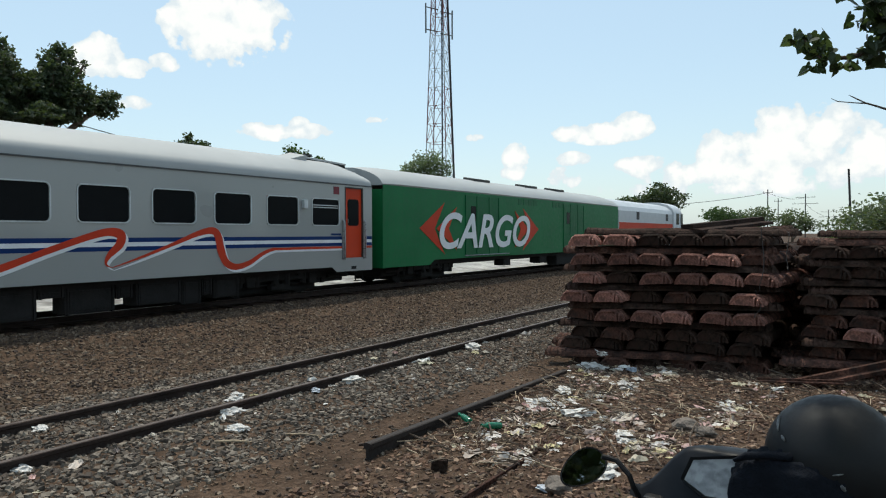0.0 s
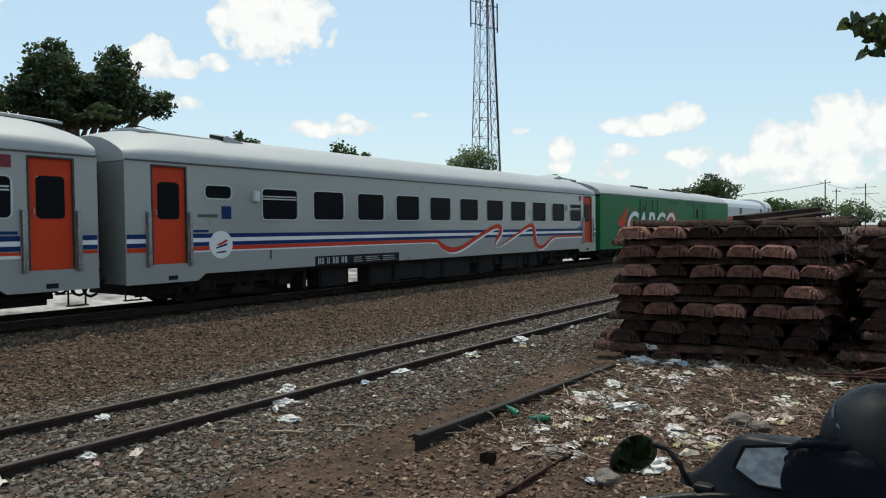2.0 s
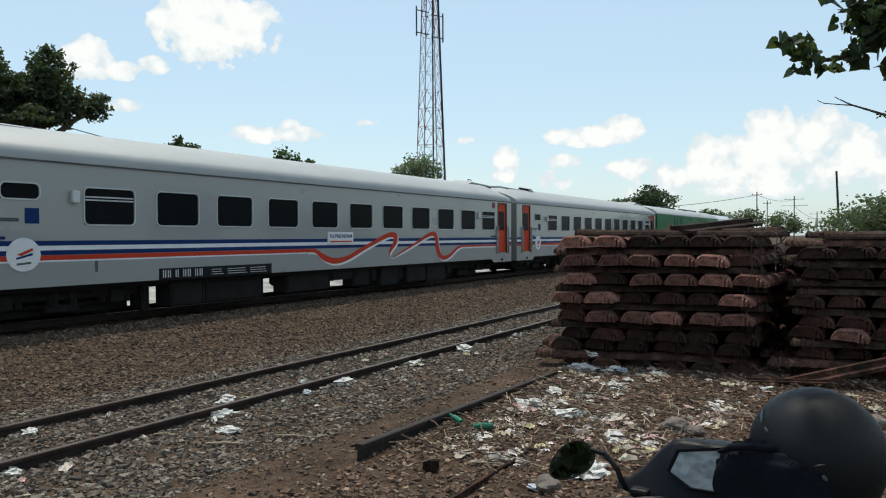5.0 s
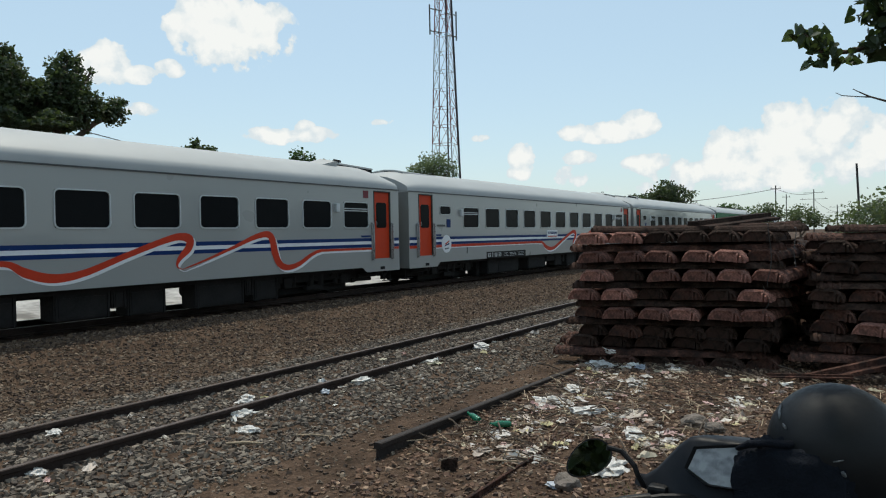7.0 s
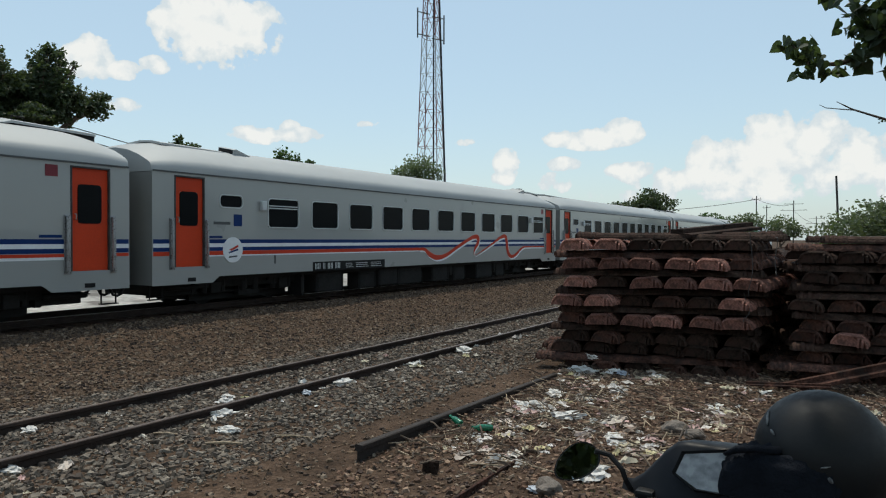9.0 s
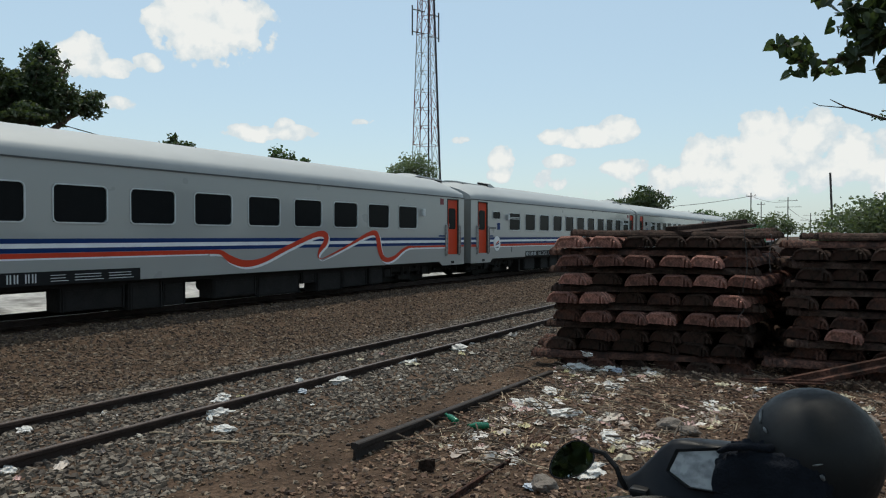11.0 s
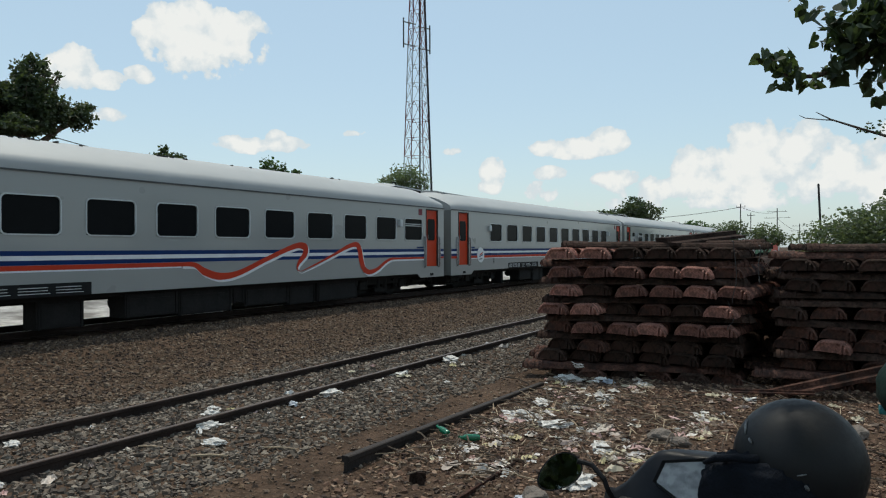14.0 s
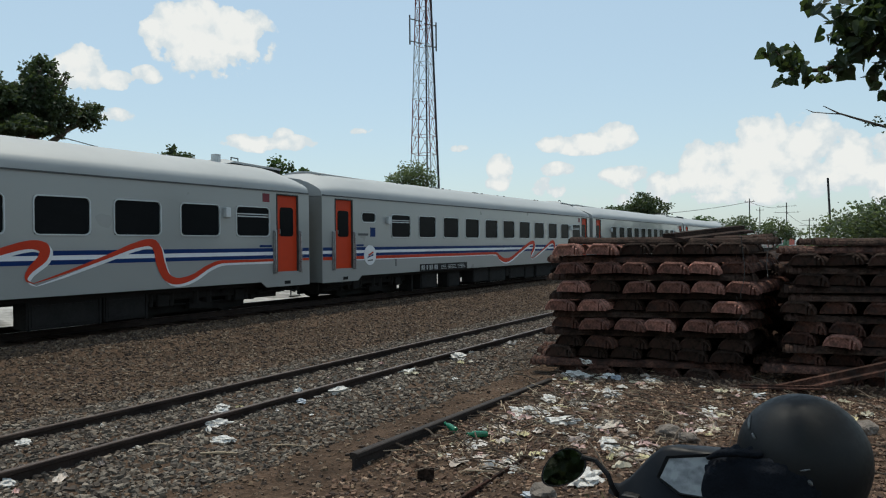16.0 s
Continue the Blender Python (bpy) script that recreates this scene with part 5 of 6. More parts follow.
def heap_spot(rng):
    if rng.random() < 0.3:
        return drift_spot(rng)
    while True:
        x, y = rng.uniform(5.0, 10.6), rng.uniform(-6.8, -2.3)
        if rng.random() < math.exp(-((x - 7.2) / 1.9) ** 2 - ((y + 3.4) / 1.2) ** 2) + 0.15:
            return x, y


litter("leaf_litter", 1300, heap_spot, 0.012, 0.09, "litter", "brown dead leaves and bark scraps on the heap", 21)
litter("litter", 1000, drift_spot, 0.018, 0.17, "paper", "drifts of crumpled paper and plastic litter on the heap", 23, 0.55)
litter("litter_track", 130, lambda r: (r.uniform(2.0, 13), r.choice((r.gauss(-0.25, 0.25), r.gauss(0.5, 0.3)))), 0.03, 0.2, "paper", "paper and plastic scraps along the siding", 22, 0.8)


def bag(x, y, size, mat, label, seed, cat="plastic bag"):
    rng = random.Random(seed)
    bm = bmesh.new()
    bmesh.ops.create_icosphere(bm, subdivisions=3, radius=1.0)
    for v in bm.verts:
        n = noise.noise(v.co * 2.1 + Vector((seed, 0, 0))) * 0.75 + noise.noise(v.co * 5 + Vector((0, seed, 0))) * 0.45 + noise.noise(v.co * 11) * 0.15
        v.co *= 1 + n
        v.co = Vector((v.co.x * size, v.co.y * size * 0.6, max(v.co.z, -0.3) * size * 0.30))
    solid(cat.replace(" ", "_"), bm, mat, label, cat, "litter bags", m=pose(x, y, float(height(x, y)) + 0.02, 0, 0, rng.uniform(0, 180)))


for i, (x, y, s, m) in enumerate(((8.93, -0.92, 0.06, "bag"), (7.35, -0.06, 0.16, "bag"), (10.43, -0.12, 0.22, "bag"), (6.64, -0.1, 0.09, "bag_blue"),
                                  (5.8, 0.35, 0.10, "bag"), (5.35, -0.05, 0.14, "bag"), (3.94, 1.0, 0.09, "bag"), (4.4, 0.1, 0.12, "bag"),
                                  (6.0, 0.55, 0.09, "bag"), (5.0, -0.55, 0.12, "bag"), (3.2, -0.05, 0.10, "bag"), (9.9, -2.35, 0.20, "bag"),
                                  (9.95, -2.95, 0.11, "bag_blue"), (9.85, -3.45, 0.12, "bag"), (5.25, -4.16, 0.17, "bag"), (4.77, -3.91, 0.07, "bag_blue"),
                                  (7.4, -2.75, 0.17, "bag"), (8.1, -2.7, 0.15, "bag"), (7.0, -3.3, 0.16, "bag"), (8.6, -3.3, 0.14, "bag"), (6.3, -4.0, 0.14, "bag"))):
    bag(x, y, s, m, "crumpled pale plastic bag on the ground" if m == "bag" else "crumpled pale blue plastic bag on the ground", i + 1)


def caught_scrap():
    rng = random.Random(4)
    for x, y, z, size, turn in ((9.80, -2.56, 0.115, 0.16, 70),):
        v, f = sheet_piece(rng, size, 0.5)
        me = mesh_of("paper_scrap", v, f, "bag")
        ob = new("paper_scrap", me)
        ob.matrix_basis = pose(x, y, z, 0, -turn, 0)
        tagged(ob, "crumpled white scrap caught in the sleeper stack", "litter", "litter bags")


caught_scrap()


def bottle(x, y, turn, mat, label):
    bm = bmesh.new()
    r = [(0, 0.028), (0.01, 0.033), (0.12, 0.033), (0.15, 0.03), (0.19, 0.014), (0.205, 0.013), (0.206, 0.016), (0.225, 0.016)]
    tube(bm, [(a, 0, 0) for a, _ in r], [b for _, b in r], 14)
    solid("plastic_bottle", bm, mat, label, "bottle", "plastic bottles", smooth=40, m=pose(x, y, float(height(x, y)) + 0.045, 0, -8, turn))


bottle(6.3, -2.43, 60, "bottle", "green plastic bottle lying on the litter")
bottle(6.25, -2.80, 150, "bottle", "green plastic bottle lying on the litter")


def boulder(x, y, s, seed, mat="stone"):
    bm = bmesh.new()
    bmesh.ops.create_icosphere(bm, subdivisions=3, radius=1.0)
    for v in bm.verts:
        v.co *= 1 + 0.45 * noise.noise(v.co * 1.3 + Vector((seed * 3.1, 0, 0))) + 0.1 * noise.noise(v.co * 5)
        v.co = Vector((v.co.x * s, v.co.y * s * 0.75, v.co.z * s * 0.55))
    solid("rock", bm, mat, "rough brown-grey rock on the ground", "rock", "loose rocks", m=pose(x, y, float(height(x, y)) + s * 0.3, 0, 0, seed * 37))


for i, (x, y, s) in enumerate(((4.78, -4.0, 0.12), (7.0, -4.35, 0.13), (6.9, -4.55, 0.10), (8.7, -5.7, 0.16), (8.4, -5.95, 0.14), (9.3, -5.6, 0.12))):
    boulder(x, y, s, i + 1)


def sticks():
    rng = random.Random(8)
    bm = bmesh.new()
    for _ in range(320):
        x, y = heap_spot(rng)
        a, n = rng.uniform(0, 3.14), rng.uniform(0.08, 0.4)
        z = float(height(x, y)) + 0.03
        d = Vector((math.cos(a), math.sin(a), rng.uniform(-0.1, 0.3))) * n
        tube(bm, [(x, y, z), (x + d.x * 0.5 + rng.uniform(-.02, .02), y + d.y * 0.5, z + d.z * 0.5 + 0.02), (x + d.x, y + d.y, z + d.z)], rng.uniform(0.003, 0.009), 5)
    solid("twigs", bm, "bark", "dry twigs and splinters on the litter heap", "twigs", kind="stuff")
    bm = bmesh.new()
    for _ in range(420):
        x, y = heap_spot(rng)
        a, n = rng.uniform(0, 3.14), rng.uniform(0.05, 0.26)
        z = float(height(x, y)) + 0.035
        tube(bm, [(x, y, z), (x + math.cos(a) * n, y + math.sin(a) * n, z + rng.uniform(-0.01, 0.05))], rng.uniform(0.002, 0.006), 4)
    solid("straw", bm, "straw", "pale straw and wood slivers on the litter heap", "straw", kind="stuff")


sticks()


def dry_stick(a, b, r):
    bm = bmesh.new()
    za, zb = float(height(*a)) + 0.035, float(height(*b)) + 0.03
    tube(bm, [(*a, za), ((a[0] + b[0]) / 2 + 0.01, (a[1] + b[1]) / 2, (za + zb) / 2 + 0.006), (*b, zb)], [r, r * 1.1, r * 0.6], 6)
    solid("dry_stick", bm, "straw", "pale dry stick lying on the gravel", "stick", "dry sticks")


for a, b, r in (((3.08, -2.30), (3.24, -2.51), 0.006), ((3.45, -2.82), (3.70, -2.94), 0.005), ((4.55, -0.75), (4.78, -0.98), 0.012),
                ((5.12, -1.08), (5.25, -1.40), 0.008), ((4.48, -0.12), (4.60, -0.31), 0.007)):
    dry_stick(a, b, r)


def grass_patch():
    """A few thin blades in two worn patches near the scooter."""
    rng = random.Random(77)
    vs, fs = [], []
    for cx, cy, r, n in ((4.25, -3.97, 0.12, 160), (4.40, -4.75, 0.26, 420), (4.2, -4.4, 0.2, 120)):
        for _ in range(n):
            x, y = cx + rng.gauss(0, r), cy + rng.gauss(0, r)
            z = float(height(x, y))
            q, n2, w = rng.uniform(0, 6.28), rng.uniform(0.025, 0.07), rng.uniform(0.0015, 0.003)
            lean = (math.cos(q) * n2 * 0.6, math.sin(q) * n2 * 0.6)
            k = len(vs)
            vs += [(x - math.sin(q) * w, y + math.cos(q) * w, z), (x + math.sin(q) * w, y - math.cos(q) * w, z), (x + lean[0], y + lean[1], z + n2)]
            fs.append((k, k + 1, k + 2))
    tagged(new("grass", mesh_of("grass", vs, fs, "leaf_mid")), "sparse short green grass in the dirt", "grass", kind="stuff")


grass_patch()


# ---------------------------------------------------------------- beyond the line
def platform():
    bm = bmesh.new()
    prism_x(bm, [(9.35, -0.2), (14.5, -0.2), (14.5, 0.55), (9.35, 0.12)], -40, 120)
    solid("platform", bm, "concrete", "low pale concrete apron sloping up beyond the line", "platform", kind="structure")


platform()


def leaf_cloud(blobs, n, size, seed, heart=False):
    """Leaves as bent blades set through a few lumpy volumes; the middle is thinner than the rim."""
    rng = random.Random(seed)
    vs, fs = [], []
    total = sum(b[3] * b[4] * b[5] for b in blobs)
    for x, y, z, a, b, c in blobs:
        for _ in range(max(8, int(n * a * b * c / total))):
            while True:
                d = Vector((rng.gauss(0, 1), rng.gauss(0, 1), rng.gauss(0, 1))).normalized()
                r = rng.random() ** 0.45
                lump = 1 + 0.45 * noise.noise(d * 2.3 + Vector((x + seed, y, z)))
                gap = noise.noise(Vector((x + d.x * a * r, y + d.y * b * r, z + d.z * c * r)) * (1.5 / max(a, 0.3)) + Vector((seed, 5, 0)))
                if gap > -0.22:
                    break
            p = Vector((x + d.x * a * r * lump, y + d.y * b * r * lump, z + d.z * c * r * lump))
            s = size * rng.uniform(0.6, 1.3)
            ax = Vector((rng.gauss(0, 1), rng.gauss(0, 1), rng.gauss(0, 0.6) - (1.1 if heart else 0.1))).normalized()
            sd = ax.orthogonal().normalized()
            sd.rotate(Matrix.Rotation(rng.uniform(0, 6.28), 3, ax))
            up = ax.cross(sd)
            k = len(vs)
            shape = ((0, 0), (-0.13, 0.20), (-0.05, 0.43), (0.20, 0.54), (0.52, 0.43), (1.08, 0), (0.52, -0.43), (0.20, -0.54), (-0.05, -0.43), (-0.13, -0.20)) if heart else ((0, 0), (0.45, 0.34), (1, 0), (0.45, -0.34))
            for u, w in shape:
                vs.append(tuple(p + ax * (u * s) + sd * (w * s) + up * (abs(w) * s * 0.35)))
            if heart:
                fs += [(k, k + 1, k + 2, k + 3, k + 4, k + 5), (k, k + 5, k + 6, k + 7, k + 8, k + 9)]
            else:
                fs += [(k, k + 1, k + 2), (k, k + 2, k + 3)]
    return vs, fs


def tree(name, base, blobs, n, size, mat, label, seed, trunk_r=0.25, category="tree"):
    """Tapered trunk with a limb to each lobe of the crown."""
    x, y = base
    z0 = float(height(x, y)) - 0.1
    th = thing(name, label, category, m=pose(x, y, z0))
    rel = [(a - x, b - y, c - z0, d, e, f) for a, b, c, d, e, f in blobs]
    low = min(r[2] - r[5] for r in rel)
    fork = Vector((0, 0, max(0.3, low * 0.75)))
    rng = random.Random(seed)
    bm = bmesh.new()
    tube(bm, [(0, 0, 0), (0.03, 0.02, fork.z * 0.5), fork], [trunk_r * 1.25, trunk_r, trunk_r * 0.8], 9)
    for r in rel:
        e = Vector(r[:3])
        mid = fork.lerp(e, 0.5) + Vector((rng.uniform(-.2, .2), rng.uniform(-.2, .2), 0.15)) * r[3]
        tube(bm, [fork, mid, e], [trunk_r * 0.6, trunk_r * 0.38, trunk_r * 0.12], 7)
        for _ in range(4):
            t = e + Vector((rng.uniform(-1, 1) * r[3], rng.uniform(-1, 1) * r[4], rng.uniform(-.3, 1) * r[5])) * 0.75
            tube(bm, [mid.lerp(e, 0.4), mid.lerp(t, 0.7), t], [trunk_r * 0.2, trunk_r * 0.12, trunk_r * 0.04], 5)
    part("trunk", finish(bm, "trunk", "bark"), None, th)
    v, f = leaf_cloud(rel, n, size, seed)
    part("crown", mesh_of("crown", v, f, mat), None, th)
    return th


tree("broadleaf_tree", (17.4, 27.0), [(16.4, 27.0, 9.2, 1.10, 0.99, 0.99), (16.1, 27.0, 7.9, 1.32, 1.19, 1.17), (17.6, 27.0, 8.4, 1.02, 0.92, 1.07), (19.4, 27.0, 9.3, 1.01, 0.90, 1.07), (19.7, 27.0, 8.1, 1.35, 1.22, 1.08), (18.4, 27.0, 7.9, 1.01, 0.91, 1.00), (21.5, 27.0, 8.2, 0.87, 0.78, 0.69), (22.1, 27.0, 8.7, 0.44, 0.40, 0.29), (16.5, 27.0, 10.2, 0.50, 0.45, 0.36), (19.5, 27.0, 10.4, 0.58, 0.52, 0.32), (14.7, 27.0, 7.6, 0.54, 0.48, 0.69), (20.6, 27.0, 10.0, 0.25, 0.22, 0.23), (17.3, 27.0, 7.2, 2.23, 2.01, 0.56), (13.4, 27.0, 7.3, 0.98, 0.88, 0.94), (12.5, 27.0, 6.7, 0.93, 0.84, 0.82)], 32000, 0.20, "leaf_dark", "large dark broadleaf tree with an open crown", 5, 0.3)
tree("broadleaf_tree", (37.5, 40.4), [(37.5, 40.3, 8.4, 1.4, 1.5, 0.8), (37.4, 40.3, 9.2, 0.5, 0.5, 0.5)], 1800, 0.28, "leaf_dark", "dark tree top showing over the train", 6, 0.2)
tree("broadleaf_tree", (50.5, 42.0), [(50.5, 41.9, 9.2, 0.9, 0.9, 1.0), (51.6, 41.3, 9.0, 0.6, 0.6, 0.9)], 420, 0.35, "leaf_mid", "slender tree top showing over the train", 7, 0.14)
tree("broadleaf_tree", (55.9, 43.5), [(55.9, 43.5, 9.2, 0.6, 0.6, 0.6)], 150, 0.35, "leaf_mid", "small tree top showing over the train", 8, 0.1)
tree("feathery_tree", (60.0, 33.1), [(60.0, 33.1, 8.6, 1.7, 1.8, 1.5), (58.6, 34.0, 7.9, 1.2, 1.2, 1.0), (61.2, 32.2, 8.2, 1.3, 1.3, 1.2)], 2600, 0.26, "leaf_light", "light green feathery tree below the mast", 9, 0.16)
tree("broadleaf_tree", (88.0, 18.2), [(87.0, 17.0, 6.0, 2.6, 2.6, 1.6), (89.5, 20.0, 5.0, 4.5, 3.0, 1.6), (92.0, 23.5, 5.0, 4.0, 3.0, 1.3)], 11000, 0.36, "leaf_dark", "wide dark tree beyond the line", 10, 0.4)
tree("broadleaf_tree", (78.6, 8.9), [(78.6, 8.9, 3.6, 1.8, 1.8, 0.9), (79.5, 7.6, 3.3, 1.4, 1.4, 0.8)], 2200, 0.26, "leaf_mid", "low tree in the distance", 11, 0.2)
tree("broadleaf_tree", (59.4, 2.4), [(59.4, 2.4, 3.0, 1.1, 1.1, 0.9), (59.5, 3.2, 2.6, 1.0, 1.0, 0.7)], 1500, 0.2, "leaf_pale", "sparse small tree in the distance", 12, 0.12)
tree("broadleaf_tree", (59.7, 0.2), [(59.7, 0.2, 2.7, 1.2, 1.2, 0.8), (59.9, -0.9, 2.4, 0.8, 0.8, 0.6)], 1500, 0.2, "leaf_pale", "sparse small tree in the distance", 13, 0.12)
tree("shrub", (28.6, -6.2), [(28.0, -6.0, 2.2, 1.5, 1.3, 0.9), (29.5, -5.0, 1.9, 1.3, 1.2, 0.8), (27.0, -7.2, 2.3, 1.6, 1.4, 1.1)], 9000, 0.13, "leaf_pale", "grey-green shrub behind the stacks", 14, 0.12, "shrub")
tree("shrub", (22.0, -7.4), [(22.0, -7.3, 2.6, 1.0, 0.9, 1.2), (22.2, -8.2, 2.4, 1.3, 1.2, 1.5), (21.6, -9.0, 2.6, 1.4, 1.3, 1.7)], 8000, 0.13, "leaf_pale", "green leafy shrub behind the stacks", 15, 0.12, "shrub")


def shade_tree():
    """The tree that hangs over the camera's side of the yard."""
    x, y = 4.6, -9.6
    z0 = float(height(x, y)) - 0.1
    th = thing("shade_tree", "green tree with heart-shaped leaves hanging over the yard", "tree", m=pose(x, y, z0))
    bm = bmesh.new()
    tube(bm, [(0, 0, 0), (0.05, 0.1, 1.6), (0.0, 0.3, 3.0), (-0.1, 0.6, 4.2)], [0.22, 0.18, 0.15, 0.11], 10)
    for pts, r in (([(0, 0.3, 2.9), (4.3 - x, -7.6 - y, 3.35 - z0), (4.35 - x, -6.4 - y, 3.02 - z0), (4.43 - x, -5.98 - y, 2.76 - z0), (4.45 - x, -5.78 - y, 2.71 - z0), (4.45 - x, -5.64 - y, 2.72 - z0), (4.45 - x, -5.55 - y, 2.84 - z0)], 0.030),
                   ([(-0.1, 0.6, 4.0), (3.2 - x, -7.6 - y, 4.6 - z0), (2.4 - x, -6.4 - y, 4.8 - z0)], 0.06), ([(-0.1, 0.6, 4.0), (1.8 - x, -8.0 - y, 4.5 - z0), (0.2 - x, -7.0 - y, 4.5 - z0), (-1.6 - x, -7.0 - y, 3.9 - z0)], 0.08),
                   ([(0, 0.3, 3.0), (6.2 - x, -7.9 - y, 3.1 - z0), (7.0 - x, -6.3 - y, 2.64 - z0), (7.0 - x, -5.98 - y, 2.775 - z0), (7.0 - x, -5.776 - y, 2.865 - z0), (7.0 - x, -5.659 - y, 2.94 - z0)], 0.022)):
        tube(bm, pts, [r * (1 - 0.85 * k / (len(pts) - 1)) for k in range(len(pts))], 7)
    tube(bm, [(7.0 - x, -5.8 - y, 2.856 - z0), (7.0 - x, -5.7 - y, 2.872 - z0), (7.0 - x, -5.58 - y, 2.895 - z0), (7.0 - x, -5.53 - y, 2.925 - z0)], [0.006, 0.0045, 0.004, 0.002], 5)
    part("trunk", finish(bm, "trunk", "bark"), None, th)
    lobes = [(-5.52, 2.87, 0.040), (-5.57, 2.82, 0.060), (-5.63, 2.85, 0.060), (-5.64, 2.75, 0.070), (-5.61, 2.70, 0.060), (-5.70, 2.69, 0.060), (-5.78, 2.71, 0.050), (-5.86, 2.71, 0.070), (-5.69, 3.11, 0.060), (-5.78, 3.05, 0.045), (-5.85, 2.94, 0.090), (-5.93, 2.81, 0.110), (-5.98, 3.01, 0.150), (-6.08, 2.82, 0.150), (-6.01, 2.65, 0.070), (-6.07, 2.55, 0.045), (-6.14, 2.96, 0.130)]
    blobs = [(4.45, b, c, r * 1.4, r, r) for b, c, r in lobes] + [(4.2, -6.5, 2.95, 0.5, 0.35, 0.35),
             (4.2, -7.1, 3.2, 0.8, 0.5, 0.5), (2.4, -5.9, 4.9, 1.3, 1.3, 0.6), (3.6, -8.2, 4.6, 1.6, 1.4, 0.8), (0.3, -6.8, 4.6, 1.5, 1.3, 0.7), (-1.4, -7.4, 4.0, 1.5, 1.5, 1.2), (-2.2, -6.0, 3.6, 1.0, 1.2, 1.2)]
    v, f = leaf_cloud([(a - x, b - y, c - z0, d, e, g) for a, b, c, d, e, g in blobs[:19]], 9000, 0.054, 31, True)
    part("foliage", mesh_of("foliage", v, f, "leaf_near"), None, th, "hanging heart-shaped green leaves")
    v, f = leaf_cloud([(a - x, b - y, c - z0, d, e, g) for a, b, c, d, e, g in blobs[19:]], 7000, 0.12, 32, True)
    part("crown", mesh_of("crown", v, f, "leaf_near"), None, th)
    v, f = leaf_cloud([(7.0 - x, -6.12 - y, 2.78 - z0, 0.06, 0.16, 0.09), (7.0 - x, -6.4 - y, 2.72 - z0, 0.1, 0.2, 0.1)], 130, 0.035, 33)
    part("twig_leaves", mesh_of("twig_leaves", v, f, "leaf_near"), None, th)


shade_tree()


def mast():
    """Square lattice mast painted in red and white lengths."""
    th = thing("lattice_mast", "tall red and white steel lattice radio mast", "radio mast", m=pose(67.5, 36.2, -0.2, 0, 0, 12))
    top, zs = 36.0, [0.0]
    while zs[-1] < top:
        zs.append(zs[-1] + 2.0)

    def half(z):
        return 1.42 - 0.98 * min(z, 36) / 36
    legs = [(sx, sy) for sx in (-1, 1) for sy in (-1, 1)]
    for i, (a, b) in enumerate(zip(zs, zs[1:])):
        bm = bmesh.new()
        for sx, sy in legs:
            tube(bm, [(sx * half(a), sy * half(a), a), (sx * half(b), sy * half(b), b)], 0.055, 6)
        ring = [(-1, -1), (1, -1), (1, 1), (-1, 1)]
        for p, q in zip(ring, ring[1:] + ring[:1]):
            A = Vector((p[0] * half(a), p[1] * half(a), a)); B = Vector((q[0] * half(a), q[1] * half(a), a))
            C = Vector((p[0] * half(b), p[1] * half(b), b)); D = Vector((q[0] * half(b), q[1] * half(b), b))
            tube(bm, [A, B], 0.028, 4)
            M = (C + D) / 2
            tube(bm, [A, M], 0.028, 4)
            tube(bm, [B, M], 0.028, 4)
        red = (i // 3) % 2 == 0
        part("lattice_section", finish(bm, "lattice_section", "tower_red" if red else "tower_white"), None, th, "red lattice length" if red else "white lattice length")
    bm = bmesh.new()
    for k in range(3):
        tube(bm, [(0.1 * k - 0.1, -0.35, 0.2), (0.1 * k - 0.1, -0.3, top)], 0.05, 5)
    for z in np.arange(1, top, 0.6):
        box(bm, (-0.2, -0.38, z), (0.2, -0.33, z + 0.04))
    part("cable_ladder", finish(bm, "cable_ladder", "tower_dark"), None, th, "black cable ladder")
    bm = bmesh.new()
    tube(bm, [(half(0) + 0.05, -half(0) - 0.05, 0), (half(36) + 0.05, -half(36) - 0.05, 36)], 0.12, 6)
    part("feeder_cable", finish(bm, "feeder_cable", "tower_dark"), None, th, "black feeder cable on one leg")
    for s in (-1, 1):
        bm = bmesh.new()
        for z in (24.1, 26.5):
            tube(bm, [(s * 0.4, 0, z), (s * 1.75, -s * 0.9, z)], 0.06, 6)
        tube(bm, [(s * 1.75, -s * 0.9, 23.7), (s * 1.75, -s * 0.9, 26.9)], 0.085, 8)
        part("antenna_arm", finish(bm, "antenna_arm", "bellows"), None, th, "antenna on two side arms")


mast()


def pole(name, x, y, h, r, lean, arms, label, group=""):
    th = thing(name, label, "pole", group, m=pose(x, y, float(height(x, y)) - 0.1, 0, lean[0], 0) @ pose(0, 0, 0, lean[1], 0, 0))
    bm = bmesh.new()
    tube(bm, [(0, 0, 0), (0, 0, h)], [r, r * 0.8], 8)
    part("post", finish(bm, "post", "pole"), None, th)
    for z, w in arms:
        bm = bmesh.new()
        box(bm, (-0.04, -w / 2, z - 0.03), (0.04, w / 2, z + 0.03))
        for s in (-1, 0, 1):
            tube(bm, [(0, s * w * 0.42, z + 0.05), (0, s * w * 0.42, z + 0.20)], 0.03, 6)
        part("cross_arm", finish(bm, "cross_arm", "pole"), None, th)


pole("telegraph_pole", 40.0, -4.5, 5.2, 0.06, (0, -2.5), [], "dark leaning wooden pole behind the stacks")
pole("power_pole", 99.1, 7.1, 7.3, 0.08, (0, 0), [(6.9, 1.2)], "power pole with a cross-arm far down the line", "power poles")
pole("power_pole", 109.2, 7.1, 6.6, 0.07, (0, 0), [(6.2, 1.0)], "power pole with a cross-arm far down the line", "power poles")
